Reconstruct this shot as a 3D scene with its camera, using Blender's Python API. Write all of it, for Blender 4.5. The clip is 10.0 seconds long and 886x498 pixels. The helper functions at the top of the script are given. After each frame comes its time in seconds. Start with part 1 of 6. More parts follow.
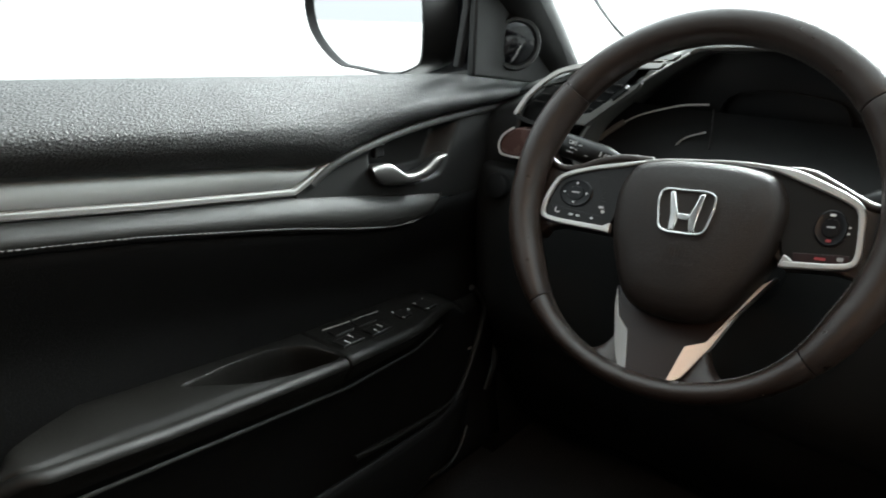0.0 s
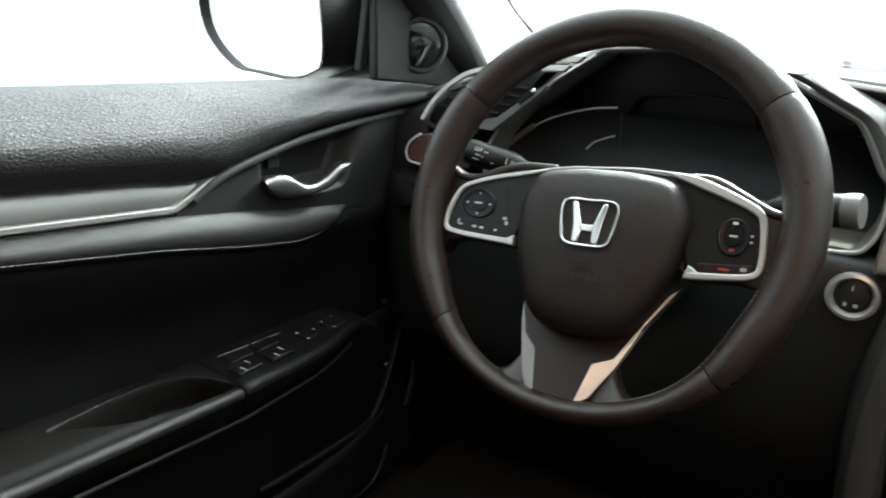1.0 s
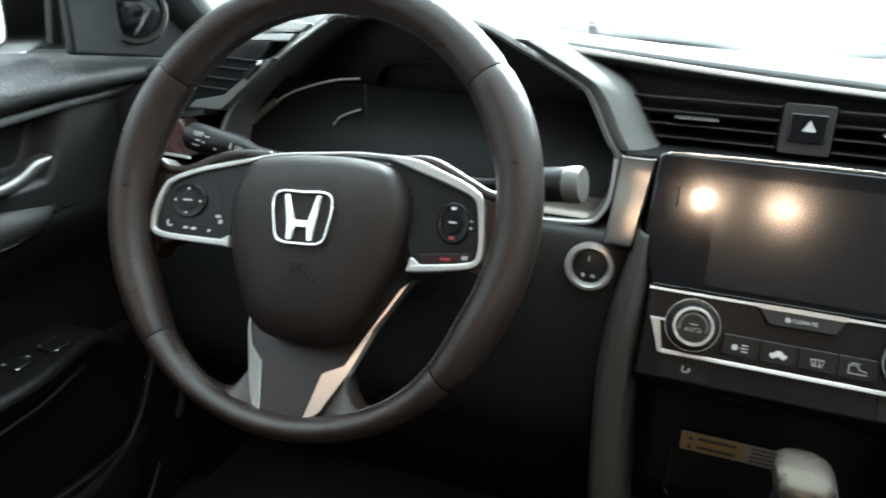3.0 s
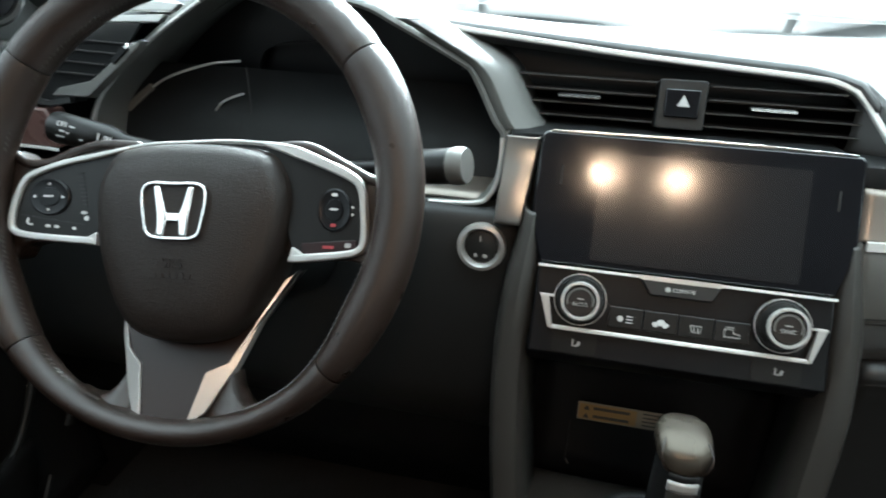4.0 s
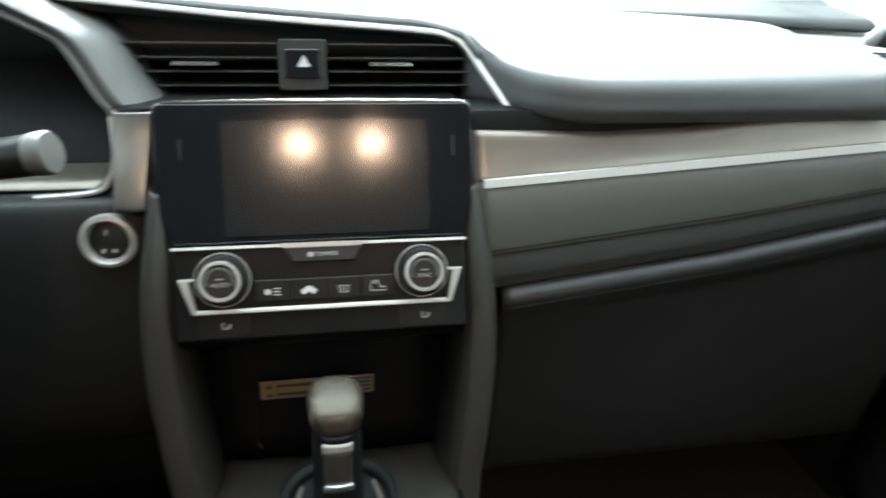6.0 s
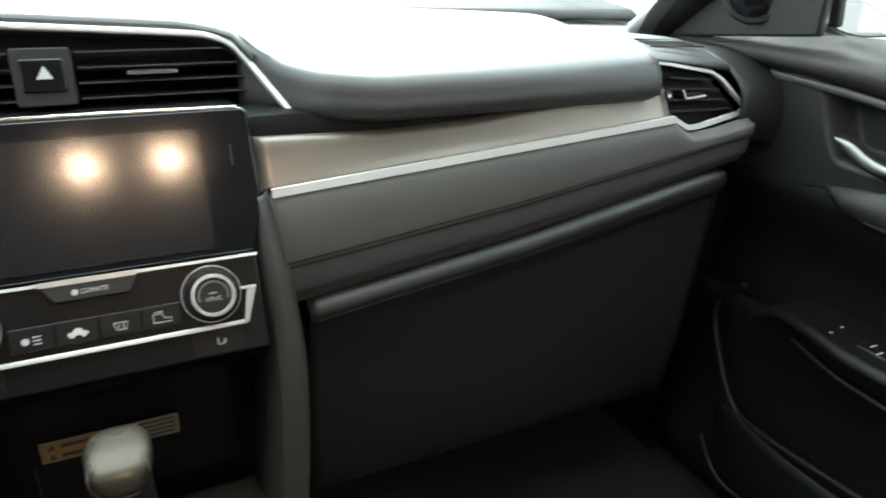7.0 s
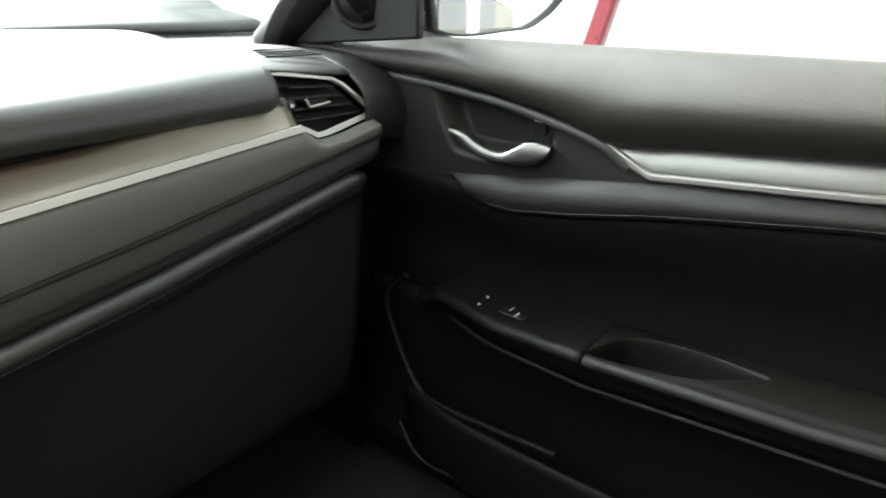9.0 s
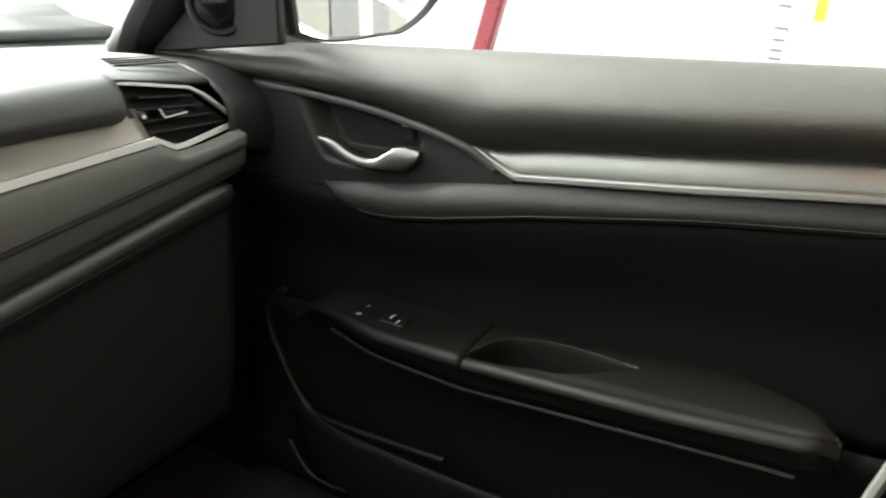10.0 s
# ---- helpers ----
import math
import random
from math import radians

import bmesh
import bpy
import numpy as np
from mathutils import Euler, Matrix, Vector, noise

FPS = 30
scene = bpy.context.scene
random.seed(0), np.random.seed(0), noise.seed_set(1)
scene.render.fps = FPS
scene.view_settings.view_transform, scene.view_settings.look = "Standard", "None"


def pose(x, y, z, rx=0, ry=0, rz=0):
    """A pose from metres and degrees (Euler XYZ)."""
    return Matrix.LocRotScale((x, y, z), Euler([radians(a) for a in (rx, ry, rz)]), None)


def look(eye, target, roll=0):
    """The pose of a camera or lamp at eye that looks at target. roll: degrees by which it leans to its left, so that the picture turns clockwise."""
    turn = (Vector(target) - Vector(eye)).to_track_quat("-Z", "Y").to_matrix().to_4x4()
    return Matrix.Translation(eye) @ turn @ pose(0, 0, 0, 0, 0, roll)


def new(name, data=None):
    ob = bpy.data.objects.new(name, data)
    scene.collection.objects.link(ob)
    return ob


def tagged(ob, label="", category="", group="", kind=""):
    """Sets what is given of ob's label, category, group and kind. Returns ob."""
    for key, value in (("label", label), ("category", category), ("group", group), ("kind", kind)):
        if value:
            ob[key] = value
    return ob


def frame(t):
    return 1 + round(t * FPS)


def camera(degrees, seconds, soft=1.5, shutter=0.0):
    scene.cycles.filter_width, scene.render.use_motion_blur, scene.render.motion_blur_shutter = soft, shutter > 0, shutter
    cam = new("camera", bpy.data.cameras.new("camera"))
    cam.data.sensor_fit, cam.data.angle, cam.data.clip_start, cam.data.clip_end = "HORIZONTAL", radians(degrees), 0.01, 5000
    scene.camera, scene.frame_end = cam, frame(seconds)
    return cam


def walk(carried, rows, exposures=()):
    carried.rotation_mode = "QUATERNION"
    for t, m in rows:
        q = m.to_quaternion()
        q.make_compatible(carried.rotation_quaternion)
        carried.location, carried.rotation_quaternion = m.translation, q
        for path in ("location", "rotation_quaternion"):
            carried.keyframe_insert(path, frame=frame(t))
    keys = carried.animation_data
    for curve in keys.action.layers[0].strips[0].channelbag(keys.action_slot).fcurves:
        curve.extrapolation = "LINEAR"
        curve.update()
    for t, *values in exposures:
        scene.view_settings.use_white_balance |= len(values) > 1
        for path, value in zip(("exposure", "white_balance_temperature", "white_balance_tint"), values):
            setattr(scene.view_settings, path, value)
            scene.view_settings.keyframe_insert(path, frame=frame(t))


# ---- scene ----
cam = camera(66.5, 10.0, soft=1.9, shutter=0.5)
PATH = [
    (0, (-0.163, 0.061, 0.989), (-1.354, 1.527, 0.333), 2.2),
    (0.5, (-0.161, 0.089, 0.991), (-1.296, 1.603, 0.343), 2.2),
    (1, (-0.16, 0.121, 0.991), (-1.21, 1.694, 0.341), 2.2),
    (1.5, (-0.149, 0.155, 0.99), (-1.104, 1.781, 0.324), 2.4),
    (2, (-0.134, 0.187, 0.997), (-0.985, 1.86, 0.308), 2.3),
    (2.5, (-0.126, 0.21, 1.002), (-0.866, 1.923, 0.281), 2.3),
    (2.7, (-0.119, 0.217, 0.999), (-0.803, 1.951, 0.273), 2.3),
    (3.8, (-0.089, 0.243, 1.001), (-0.521, 2.032, 0.22), 2.1),
    (4, (-0.087, 0.243, 1.0), (-0.462, 2.045, 0.216), 2.3),
    (4.5, (-0.076, 0.251, 0.998), (-0.31, 2.07, 0.202), 2.3),
    (5, (-0.055, 0.261, 0.991), (-0.131, 2.089, 0.182), 2.2),
    (5.5, (-0.031, 0.265, 0.993), (0.101, 2.081, 0.166), 2.2),
    (6, (0.0, 0.265, 0.992), (0.348, 2.052, 0.165), 2.1),
    (6.2, (0.012, 0.264, 0.987), (0.48, 2.028, 0.17), 1.9),
    (7.3, (0.047, 0.28, 0.985), (0.929, 1.885, 0.181), 1.4),
    (7.5, (0.059, 0.276, 0.983), (0.986, 1.857, 0.181), 1.1),
    (8, (0.075, 0.266, 0.987), (1.187, 1.721, 0.183), 1.1),
    (8.5, (0.083, 0.267, 0.99), (1.422, 1.525, 0.2), 1.3),
    (9, (0.1, 0.254, 0.991), (1.55, 1.394, 0.22), 1.2),
    (9.5, (0.115, 0.247, 0.988), (1.648, 1.281, 0.226), 1.2),
    (10, (0.129, 0.231, 0.989), (1.737, 1.153, 0.239), 1.3),
]
walk(cam, [(t, look(eye, target, roll)) for t, eye, target, roll in PATH],
     exposures=[(0.0, 2.75, 6000, 0), (1.0, 2.95, 5950, -1), (2.5, 3.35, 5600, -5), (4.0, 3.4, 5550, -5), (6.0, 3.5, 5650, -5), (7.5, 3.4, 5900, -4), (9.0, 3.2, 6200, -2), (10.0, 3.1, 6500, 0)])

# ---- world, daylight, cabin lamps ----
SUN_DIR = Vector((0.05, 1.0, 0.62)).normalized()      # towards the light
world = bpy.data.worlds.new("overcast_sky")
scene.world = world
world.use_nodes = True
wn, wl = world.node_tree.nodes, world.node_tree.links
wn.clear()
sky = wn.new("ShaderNodeTexSky")
sky.sky_type = 'NISHITA'
sky.sun_disc = False
sky.sun_elevation = math.asin(SUN_DIR.z)
sky.sun_rotation = math.atan2(SUN_DIR.x, SUN_DIR.y)
sky.dust_density = 6.0
sky.air_density = 1.5
hue = wn.new("ShaderNodeHueSaturation")
hue.inputs["Saturation"].default_value = 0.12
veil = wn.new("ShaderNodeMix")                        # cloud veil over the clear sky
veil.data_type = 'RGBA'
veil.inputs["Factor"].default_value = 0.85
coord = wn.new("ShaderNodeTexCoord")
height = wn.new("ShaderNodeSeparateXYZ")
bright = wn.new("ShaderNodeMapRange")                 # overcast sky: paler and brighter towards the zenith
bright.interpolation_type = 'SMOOTHSTEP'
bright.inputs["From Min"].default_value, bright.inputs["From Max"].default_value = 0.10, 0.75
bright.inputs["To Min"].default_value, bright.inputs["To Max"].default_value = 1.6, 7.0
wl.new(coord.outputs["Generated"], height.inputs[0])
tilt = wn.new("ShaderNodeMath")                       # and towards the veiled sun ahead
tilt.operation = 'MULTIPLY_ADD'
tilt.inputs[1].default_value = 0.55
wl.new(height.outputs["Y"], tilt.inputs[0])
wl.new(height.outputs["Z"], tilt.inputs[2])
wl.new(tilt.outputs[0], bright.inputs["Value"])
wl.new(bright.outputs[0], veil.inputs["B"])
bg = wn.new("ShaderNodeBackground")
bg.inputs["Strength"].default_value = 0.11
wout = wn.new("ShaderNodeOutputWorld")
wl.new(sky.outputs[0], hue.inputs["Color"])
wl.new(hue.outputs[0], veil.inputs["A"])
wl.new(veil.outputs["Result"], bg.inputs["Color"])
wl.new(bg.outputs[0], wout.inputs[0])


def lamp(name, kind, energy, color, m, **sizes):
    d = bpy.data.lights.new(name, kind)
    d.energy, d.color = energy, color
    if kind == 'SUN':
        d.angle = sizes["angle"]
    if kind == 'AREA':
        d.shape, d.size, d.size_y = 'RECTANGLE', sizes["size"], sizes["size_y"]
    ob = new(name, d)
    ob.matrix_world = m
    return ob


lamp("daylight", 'SUN', 5.0, (1.0, 0.98, 0.95), look(SUN_DIR * 20, (0, 0, 0)), angle=radians(30))


# ---- materials ----
def material(name, color, rough=0.5, metal=0.0, spec=0.5, grain=0.0, grain_size=0.002, tone=0.15, tone_size=0.12,
             kind="noise", coat=0.0, rough_vary=0.08):
    """Principled surface with tone varied at a large scale, roughness at a middle one, and a fine relief."""
    m = bpy.data.materials.new(name)
    m.use_nodes = True
    n, l = m.node_tree.nodes, m.node_tree.links
    b = n["Principled BSDF"]
    b.inputs["Metallic"].default_value = metal
    b.inputs["Specular IOR Level"].default_value = spec
    b.inputs["Coat Weight"].default_value = coat
    b.inputs["Coat Roughness"].default_value = 0.05
    co = n.new("ShaderNodeTexCoord")
    big = n.new("ShaderNodeTexNoise")
    big.inputs["Scale"].default_value = 1 / tone_size
    big.inputs["Detail"].default_value = 5
    l.new(co.outputs["Object"], big.inputs["Vector"])
    mix = n.new("ShaderNodeMix")
    mix.data_type = 'RGBA'
    mix.inputs["A"].default_value = (*[c * (1 - tone) for c in color], 1)
    mix.inputs["B"].default_value = (*[min(1, c * (1 + tone)) for c in color], 1)
    l.new(big.outputs["Fac"], mix.inputs["Factor"])
    l.new(mix.outputs["Result"], b.inputs["Base Color"])
    mid = n.new("ShaderNodeTexNoise")
    mid.inputs["Scale"].default_value = 1 / (tone_size * 0.22)
    mid.inputs["Detail"].default_value = 6
    l.new(co.outputs["Object"], mid.inputs["Vector"])
    mr = n.new("ShaderNodeMapRange")
    mr.inputs["To Min"].default_value = max(0.02, rough - rough_vary)
    mr.inputs["To Max"].default_value = min(1, rough + rough_vary)
    l.new(mid.outputs["Fac"], mr.inputs["Value"])
    l.new(mr.outputs[0], b.inputs["Roughness"])
    if grain:
        if kind == "leather":
            tex = n.new("ShaderNodeTexVoronoi")
            tex.feature = 'DISTANCE_TO_EDGE'
            out = tex.outputs["Distance"]
        else:
            tex = n.new("ShaderNodeTexNoise")
            tex.inputs["Detail"].default_value = 3
            out = tex.outputs["Fac"]
        tex.inputs["Scale"].default_value = 1 / grain_size
        warp = n.new("ShaderNodeTexNoise")
        warp.inputs["Scale"].default_value = 0.6 / grain_size
        l.new(co.outputs["Object"], warp.inputs["Vector"])
        add = n.new("ShaderNodeVectorMath")
        add.operation = 'MULTIPLY_ADD'
        add.inputs[1].default_value = (grain_size * 0.8,) * 3
        l.new(warp.outputs["Color"], add.inputs[0])
        l.new(co.outputs["Object"], add.inputs[2])
        l.new(add.outputs[0], tex.inputs["Vector"])
        bump = n.new("ShaderNodeBump")
        bump.inputs["Strength"].default_value = grain
        bump.inputs["Distance"].default_value = grain_size * 0.35
        if kind == "leather":
            ramp = n.new("ShaderNodeMapRange")
            ramp.inputs["From Max"].default_value = 0.35
            l.new(out, ramp.inputs["Value"])
            out = ramp.outputs[0]
        l.new(out, bump.inputs["Height"])
        l.new(bump.outputs[0], b.inputs["Normal"])
    return m


VINYL = material("grained_vinyl", (0.017, 0.017, 0.0165), 0.60, spec=0.40, grain=0.55, grain_size=0.0030, kind="leather")
# greyer than the dark pad itself: haze is mixed into this base
DASH = material("dash_pad", (0.058, 0.058, 0.057), 0.42, grain=0.16, grain_size=0.0016, kind="leather")
PADDING = material("smooth_vinyl", (0.018, 0.0175, 0.0162), 0.47, spec=0.29, grain=0.35, grain_size=0.0013, kind="leather")
PLASTIC = material("moulded_plastic", (0.0135, 0.0135, 0.013), 0.52, spec=0.36, grain=0.25, grain_size=0.0010)
DARK = material("dark_plastic", (0.0055, 0.0055, 0.0055), 0.58, spec=0.2, grain=0.2, grain_size=0.0012)
GREYPAD = material("grey_dash_pad", (0.085, 0.083, 0.076), 0.50, grain=0.4, grain_size=0.0014, kind="leather")
GLOSS = material("gloss_black", (0.006, 0.006, 0.007), 0.10, rough_vary=0.03)
SILVER = material("satin_silver", (0.46, 0.452, 0.435), 0.34, metal=0.55, grain=0.1, grain_size=0.0006)
BEIGE = material("satin_trim", (0.20, 0.176, 0.150), 0.36, metal=0.6, grain=0.1, grain_size=0.0006)
HANDLE = material("handle_satin", (0.17, 0.165, 0.158), 0.32, metal=0.95, rough_vary=0.04)
CHROME = material("chrome", (0.80, 0.79, 0.77), 0.16, metal=1.0, rough_vary=0.04)
LEATHER = material("wheel_leather", (0.0170, 0.0106, 0.0078), 0.32, spec=0.40, grain=0.30, grain_size=0.0013, kind="leather", rough_vary=0.12, tone=0.35, tone_size=0.06)
AIRBAG = material("airbag_cover", (0.0115, 0.0080, 0.0062), 0.44, spec=0.29, grain=0.35, grain_size=0.0016, kind="leather")
BROWNGLOSS = material("spoke_plastic", (0.015, 0.0090, 0.0070), 0.36, spec=0.22)
THREAD = material("stitch_thread", (0.075, 0.072, 0.068), 0.8)
ARMPAD = material("armrest_vinyl", (0.0058, 0.0054, 0.0046), 0.44, spec=0.24, grain=0.3, grain_size=0.0013, kind="leather")
# shaded copy of the stitch thread, for the dimmer right door
SHADETHREAD = material("shaded_thread", (0.040, 0.038, 0.035), 0.8)
SHEDGREY = material("shed_grey", (0.055, 0.052, 0.045), 0.6, tone_size=0.8)
REDTRIM = material("reddish_plastic", (0.080, 0.044, 0.038), 0.27)
INLAY = material("satin_inlay", (0.31, 0.303, 0.291), 0.36, metal=0.8, rough_vary=0.015, tone=0.05)
# chrome trim whose window reflections are put into a pale diffuse base
BRIGHT = material("bright_reflection_trim", (0.60, 0.59, 0.565), 0.42, metal=0.15, rough_vary=0.03, tone=0.05)
CHEEK = material("cheek_satin", (0.30, 0.285, 0.265), 0.30, metal=0.85, rough_vary=0.03, tone=0.06)
KNOB = material("gear_knob", (0.062, 0.052, 0.040), 0.27, spec=0.3, metal=0.6, grain=0.15, grain_size=0.0010, kind="leather")
FIN = material("console_fin", (0.028, 0.0255, 0.0220), 0.45, grain=0.3, grain_size=0.0012)
# faint red in the base stands in for a lit red sheen
REDKEY = material("lower_key", (0.018, 0.010, 0.010), 0.32, spec=0.25)
SWITCHFACE = material("switch_face", (0.009, 0.0085, 0.008), 0.34, spec=0.22, grain=0.1, grain_size=0.0008)
PANELBLACK = material("panel_black", (0.004, 0.004, 0.0045), 0.34, spec=0.22)
# lifted from black so the colour stands in for haze over the vents
VENTBLACK = material("vent_black", (0.024, 0.024, 0.0245), 0.60, spec=0.2)
DIMMARK = material("dim_marking", (0.28, 0.28, 0.27), 0.6)
LIDEDGE = material("lid_edge_vinyl", (0.014, 0.0135, 0.0125), 0.42, grain=0.2, grain_size=0.0013, kind="leather")
# copy of the door pad vinyl, toned for the light on the right
RIGHTPAD = material("right_pad_vinyl", (0.023, 0.0205, 0.017), 0.55, spec=0.32, grain=0.42, grain_size=0.0016, kind="leather")
# dark lettering greyed here to stand in for overexposure
WASHEDPAINT = material("washed_out_paint", (0.16, 0.16, 0.16), 0.6)
DARKPAINT = material("dark_doorway", (0.03, 0.03, 0.03), 0.7, tone_size=0.6)
CARPET = material("carpet", (0.006, 0.006, 0.006), 0.95, grain=1.0, grain_size=0.003)
FABRIC = material("insert_vinyl", (0.005, 0.005, 0.005), 0.6, spec=0.12, grain=0.4, grain_size=0.0018, kind="leather")
HEADLINER = material("headliner_cloth", (0.07, 0.068, 0.065), 0.95, grain=0.5, grain_size=0.002)
SCREEN = material("screen_glass", (0.012, 0.0115, 0.012), 0.140, rough_vary=0.006)
MARK = material("white_marking", (0.45, 0.45, 0.44), 0.6)
REDMARK = material("red_marking", (0.24, 0.03, 0.035), 0.4)
LABEL = material("label_paper", (0.13, 0.120, 0.095), 0.5)
AMBER = material("label_amber", (0.17, 0.108, 0.036), 0.5)
BODYPAINT = material("pale_body_paint", (0.72, 0.72, 0.72), 0.25, coat=0.5)
CONCRETE = material("pale_concrete", (0.14, 0.14, 0.136), 0.85, grain=0.1, grain_size=0.01, tone_size=1.2)
WHITEWALL = material("white_wall", (0.60, 0.60, 0.59), 0.8, grain=0.2, grain_size=0.01, tone=0.05, tone_size=1.5)
REDPAINT = material("red_paint", (0.16, 0.007, 0.018), 0.3, coat=0.5)
YELLOWPAINT = material("yellow_paint", (0.65, 0.50, 0.03), 0.5)
BLACKPAINT = material("black_paint", (0.02, 0.02, 0.02), 0.5)
RUBBER = material("rubber", (0.012, 0.012, 0.012), 0.7)
MIRROR = material("mirror_silver", (0.95, 0.95, 0.95), 0.02, metal=1.0, tone=0.01, rough_vary=0.0)


def glass_material(name="window_glass", tint=(0.93, 0.95, 0.94)):
    m = bpy.data.materials.new(name)
    m.use_nodes = True
    n, l = m.node_tree.nodes, m.node_tree.links
    n.remove(n["Principled BSDF"])
    clear, shine, mix, fres = (n.new("ShaderNodeBsdfTransparent"), n.new("ShaderNodeBsdfGlossy"), n.new("ShaderNodeMixShader"), n.new("ShaderNodeFresnel"))
    clear.inputs[0].default_value = (*tint, 1)
    shine.inputs["Roughness"].default_value = 0.02
    fres.inputs[0].default_value = 1.45
    part_ = n.new("ShaderNodeMath")
    part_.operation = 'MULTIPLY'
    part_.inputs[1].default_value = 0.35
    l.new(fres.outputs[0], part_.inputs[0])
    l.new(part_.outputs[0], mix.inputs[0])
    l.new(clear.outputs[0], mix.inputs[1])
    l.new(shine.outputs[0], mix.inputs[2])
    l.new(mix.outputs[0], n["Material Output"].inputs[0])
    return m


GLASS = glass_material()
# unseen dark panes, added to cut the fill light from behind
DIMGLASS = glass_material("light_cutting_glass", (0.10, 0.11, 0.105))


def glow_material(name, color, strength):
    m = bpy.data.materials.new(name)
    m.use_nodes = True
    b = m.node_tree.nodes["Principled BSDF"]
    b.inputs["Emission Color"].default_value = (*color, 1)
    b.inputs["Emission Strength"].default_value = strength
    return m


BULB = glow_material("warm_lamp_lens", (1.0, 0.61, 0.39), 72.0)


# ---- building helpers ----
def thing(name, base, label="", category="", group="", kind=""):
    ob = new(name)
    ob.location = base
    ob.empty_display_size = 0.05
    return tagged(ob, label, category, group, kind)


def finish(ob, bevel=0.0, solid=0.0, subsurf=0, segments=2):
    if solid:
        md = ob.modifiers.new("solid", 'SOLIDIFY')
        md.thickness, md.offset = solid, 0
    if bevel:
        md = ob.modifiers.new("bevel", 'BEVEL')
        md.width, md.segments, md.limit_method, md.angle_limit = bevel, segments, 'ANGLE', radians(35)
    if subsurf:
        md = ob.modifiers.new("subsurf", 'SUBSURF')
        md.levels = md.render_levels = subsurf
    return ob


def part(name, bm, mat, parent=None, label="", bevel=0.0, solid=0.0, subsurf=0, flat=False, kind=""):
    me = bpy.data.meshes.new(name)
    bmesh.ops.recalc_face_normals(bm, faces=bm.faces)
    bm.to_mesh(me)
    bm.free()
    for p in me.polygons:
        p.use_smooth = not flat
    if not flat:
        me.set_sharp_from_angle(angle=radians(38))
    me.materials.append(mat)
    ob = new(name, me)
    if parent is not None:
        ob.parent = parent
        if parent.parent is None:
            ob.matrix_parent_inverse = parent.matrix_basis.inverted()
    if label:
        ob["label"] = label
    if kind:
        ob["kind"] = kind
    return finish(ob, bevel, solid, subsurf)


def solo(name, bm, mat, label, category, kind="", group="", **kw):
    return tagged(part(name, bm, mat, None, **kw), label, category, group, kind)


def curve_through(points, n=8, closed=False):
    """Points of a smooth curve through the given ones."""
    p = [np.array(q, float) for q in points]
    out, m = [], len(p)
    for i in range(m if closed else m - 1):
        a, b, c, d = (p[(i + k) % m] if closed else p[min(max(i + k, 0), m - 1)] for k in (-1, 0, 1, 2))
        for j in range(n):
            t = j / n
            out.append(0.5 * (2 * b + (c - a) * t + (2 * a - 5 * b + 4 * c - d) * t * t + (3 * b - a - 3 * c + d) * t ** 3))
    if not closed:
        out.append(p[-1])
    return [tuple(q) for q in out]


def spaced(points, step):
    """Points at even steps along a polyline."""
    p = np.array(points, float)
    seg = np.linalg.norm(np.diff(p, axis=0), axis=1)
    s = np.concatenate(([0], np.cumsum(seg)))
    return [tuple(np.interp(v, s, p[:, k]) for k in range(p.shape[1])) for v in np.arange(0, s[-1], step)]


def grid(rows, close_v=False):
    bm = bmesh.new()
    vs = [[bm.verts.new(p) for p in r] for r in rows]
    for a, b in zip(vs, vs[1:]):
        n = len(a)
        for j in range(n if close_v else n - 1):
            k = (j + 1) % n
            bm.faces.new((a[j], a[k], b[k], b[j]))
    return bm


def capped(rows):
    """A closed tube through rings of points."""
    bm = bmesh.new()
    vs = [[bm.verts.new(p) for p in r] for r in rows]
    for a, b in zip(vs, vs[1:]):
        for j in range(len(a)):
            k = (j + 1) % len(a)
            bm.faces.new((a[j], a[k], b[k], b[j]))
    bm.faces.new(vs[0])
    bm.faces.new(vs[-1])
    return bm


def sweep(path, section, normal=(0, 0, 1), closed=False):
    """A closed section (pairs: along side, along normal) carried along a path."""
    p = [Vector(q) for q in path]
    rows, n0, m = [], Vector(normal), len(path)
    for i in range(m):
        a, b = (p[(i - 1) % m], p[(i + 1) % m]) if closed else (p[max(i - 1, 0)], p[min(i + 1, m - 1)])
        t = (b - a).normalized()
        side = t.cross(n0).normalized()
        up = side.cross(t).normalized()
        rows.append([p[i] + side * u + up * v for u, v in section])
    if closed:
        rows.append(rows[0])
        bm = grid(rows, close_v=True)
        bmesh.ops.remove_doubles(bm, verts=bm.verts, dist=1e-6)
        return bm
    return capped(rows)


def circle(r, n=12, squash=1.0):
    return [(r * math.cos(2 * math.pi * i / n), r * squash * math.sin(2 * math.pi * i / n)) for i in range(n)]


def slab(w, h):
    return [(-w / 2, -h / 2), (w / 2, -h / 2), (w / 2, h / 2), (-w / 2, h / 2)]


def plate(poly, m, depth, into=0.0):
    """A flat shape (pairs in the plane of m) with thickness along m's z."""
    bm = bmesh.new()
    lo = [bm.verts.new(m @ Vector((x, y, -into))) for x, y in poly]
    hi = [bm.verts.new(m @ Vector((x, y, depth))) for x, y in poly]
    bm.faces.new(lo[::-1])
    bm.faces.new(hi)
    for i in range(len(poly)):
        k = (i + 1) % len(poly)
        bm.faces.new((lo[i], lo[k], hi[k], hi[i]))
    return bm


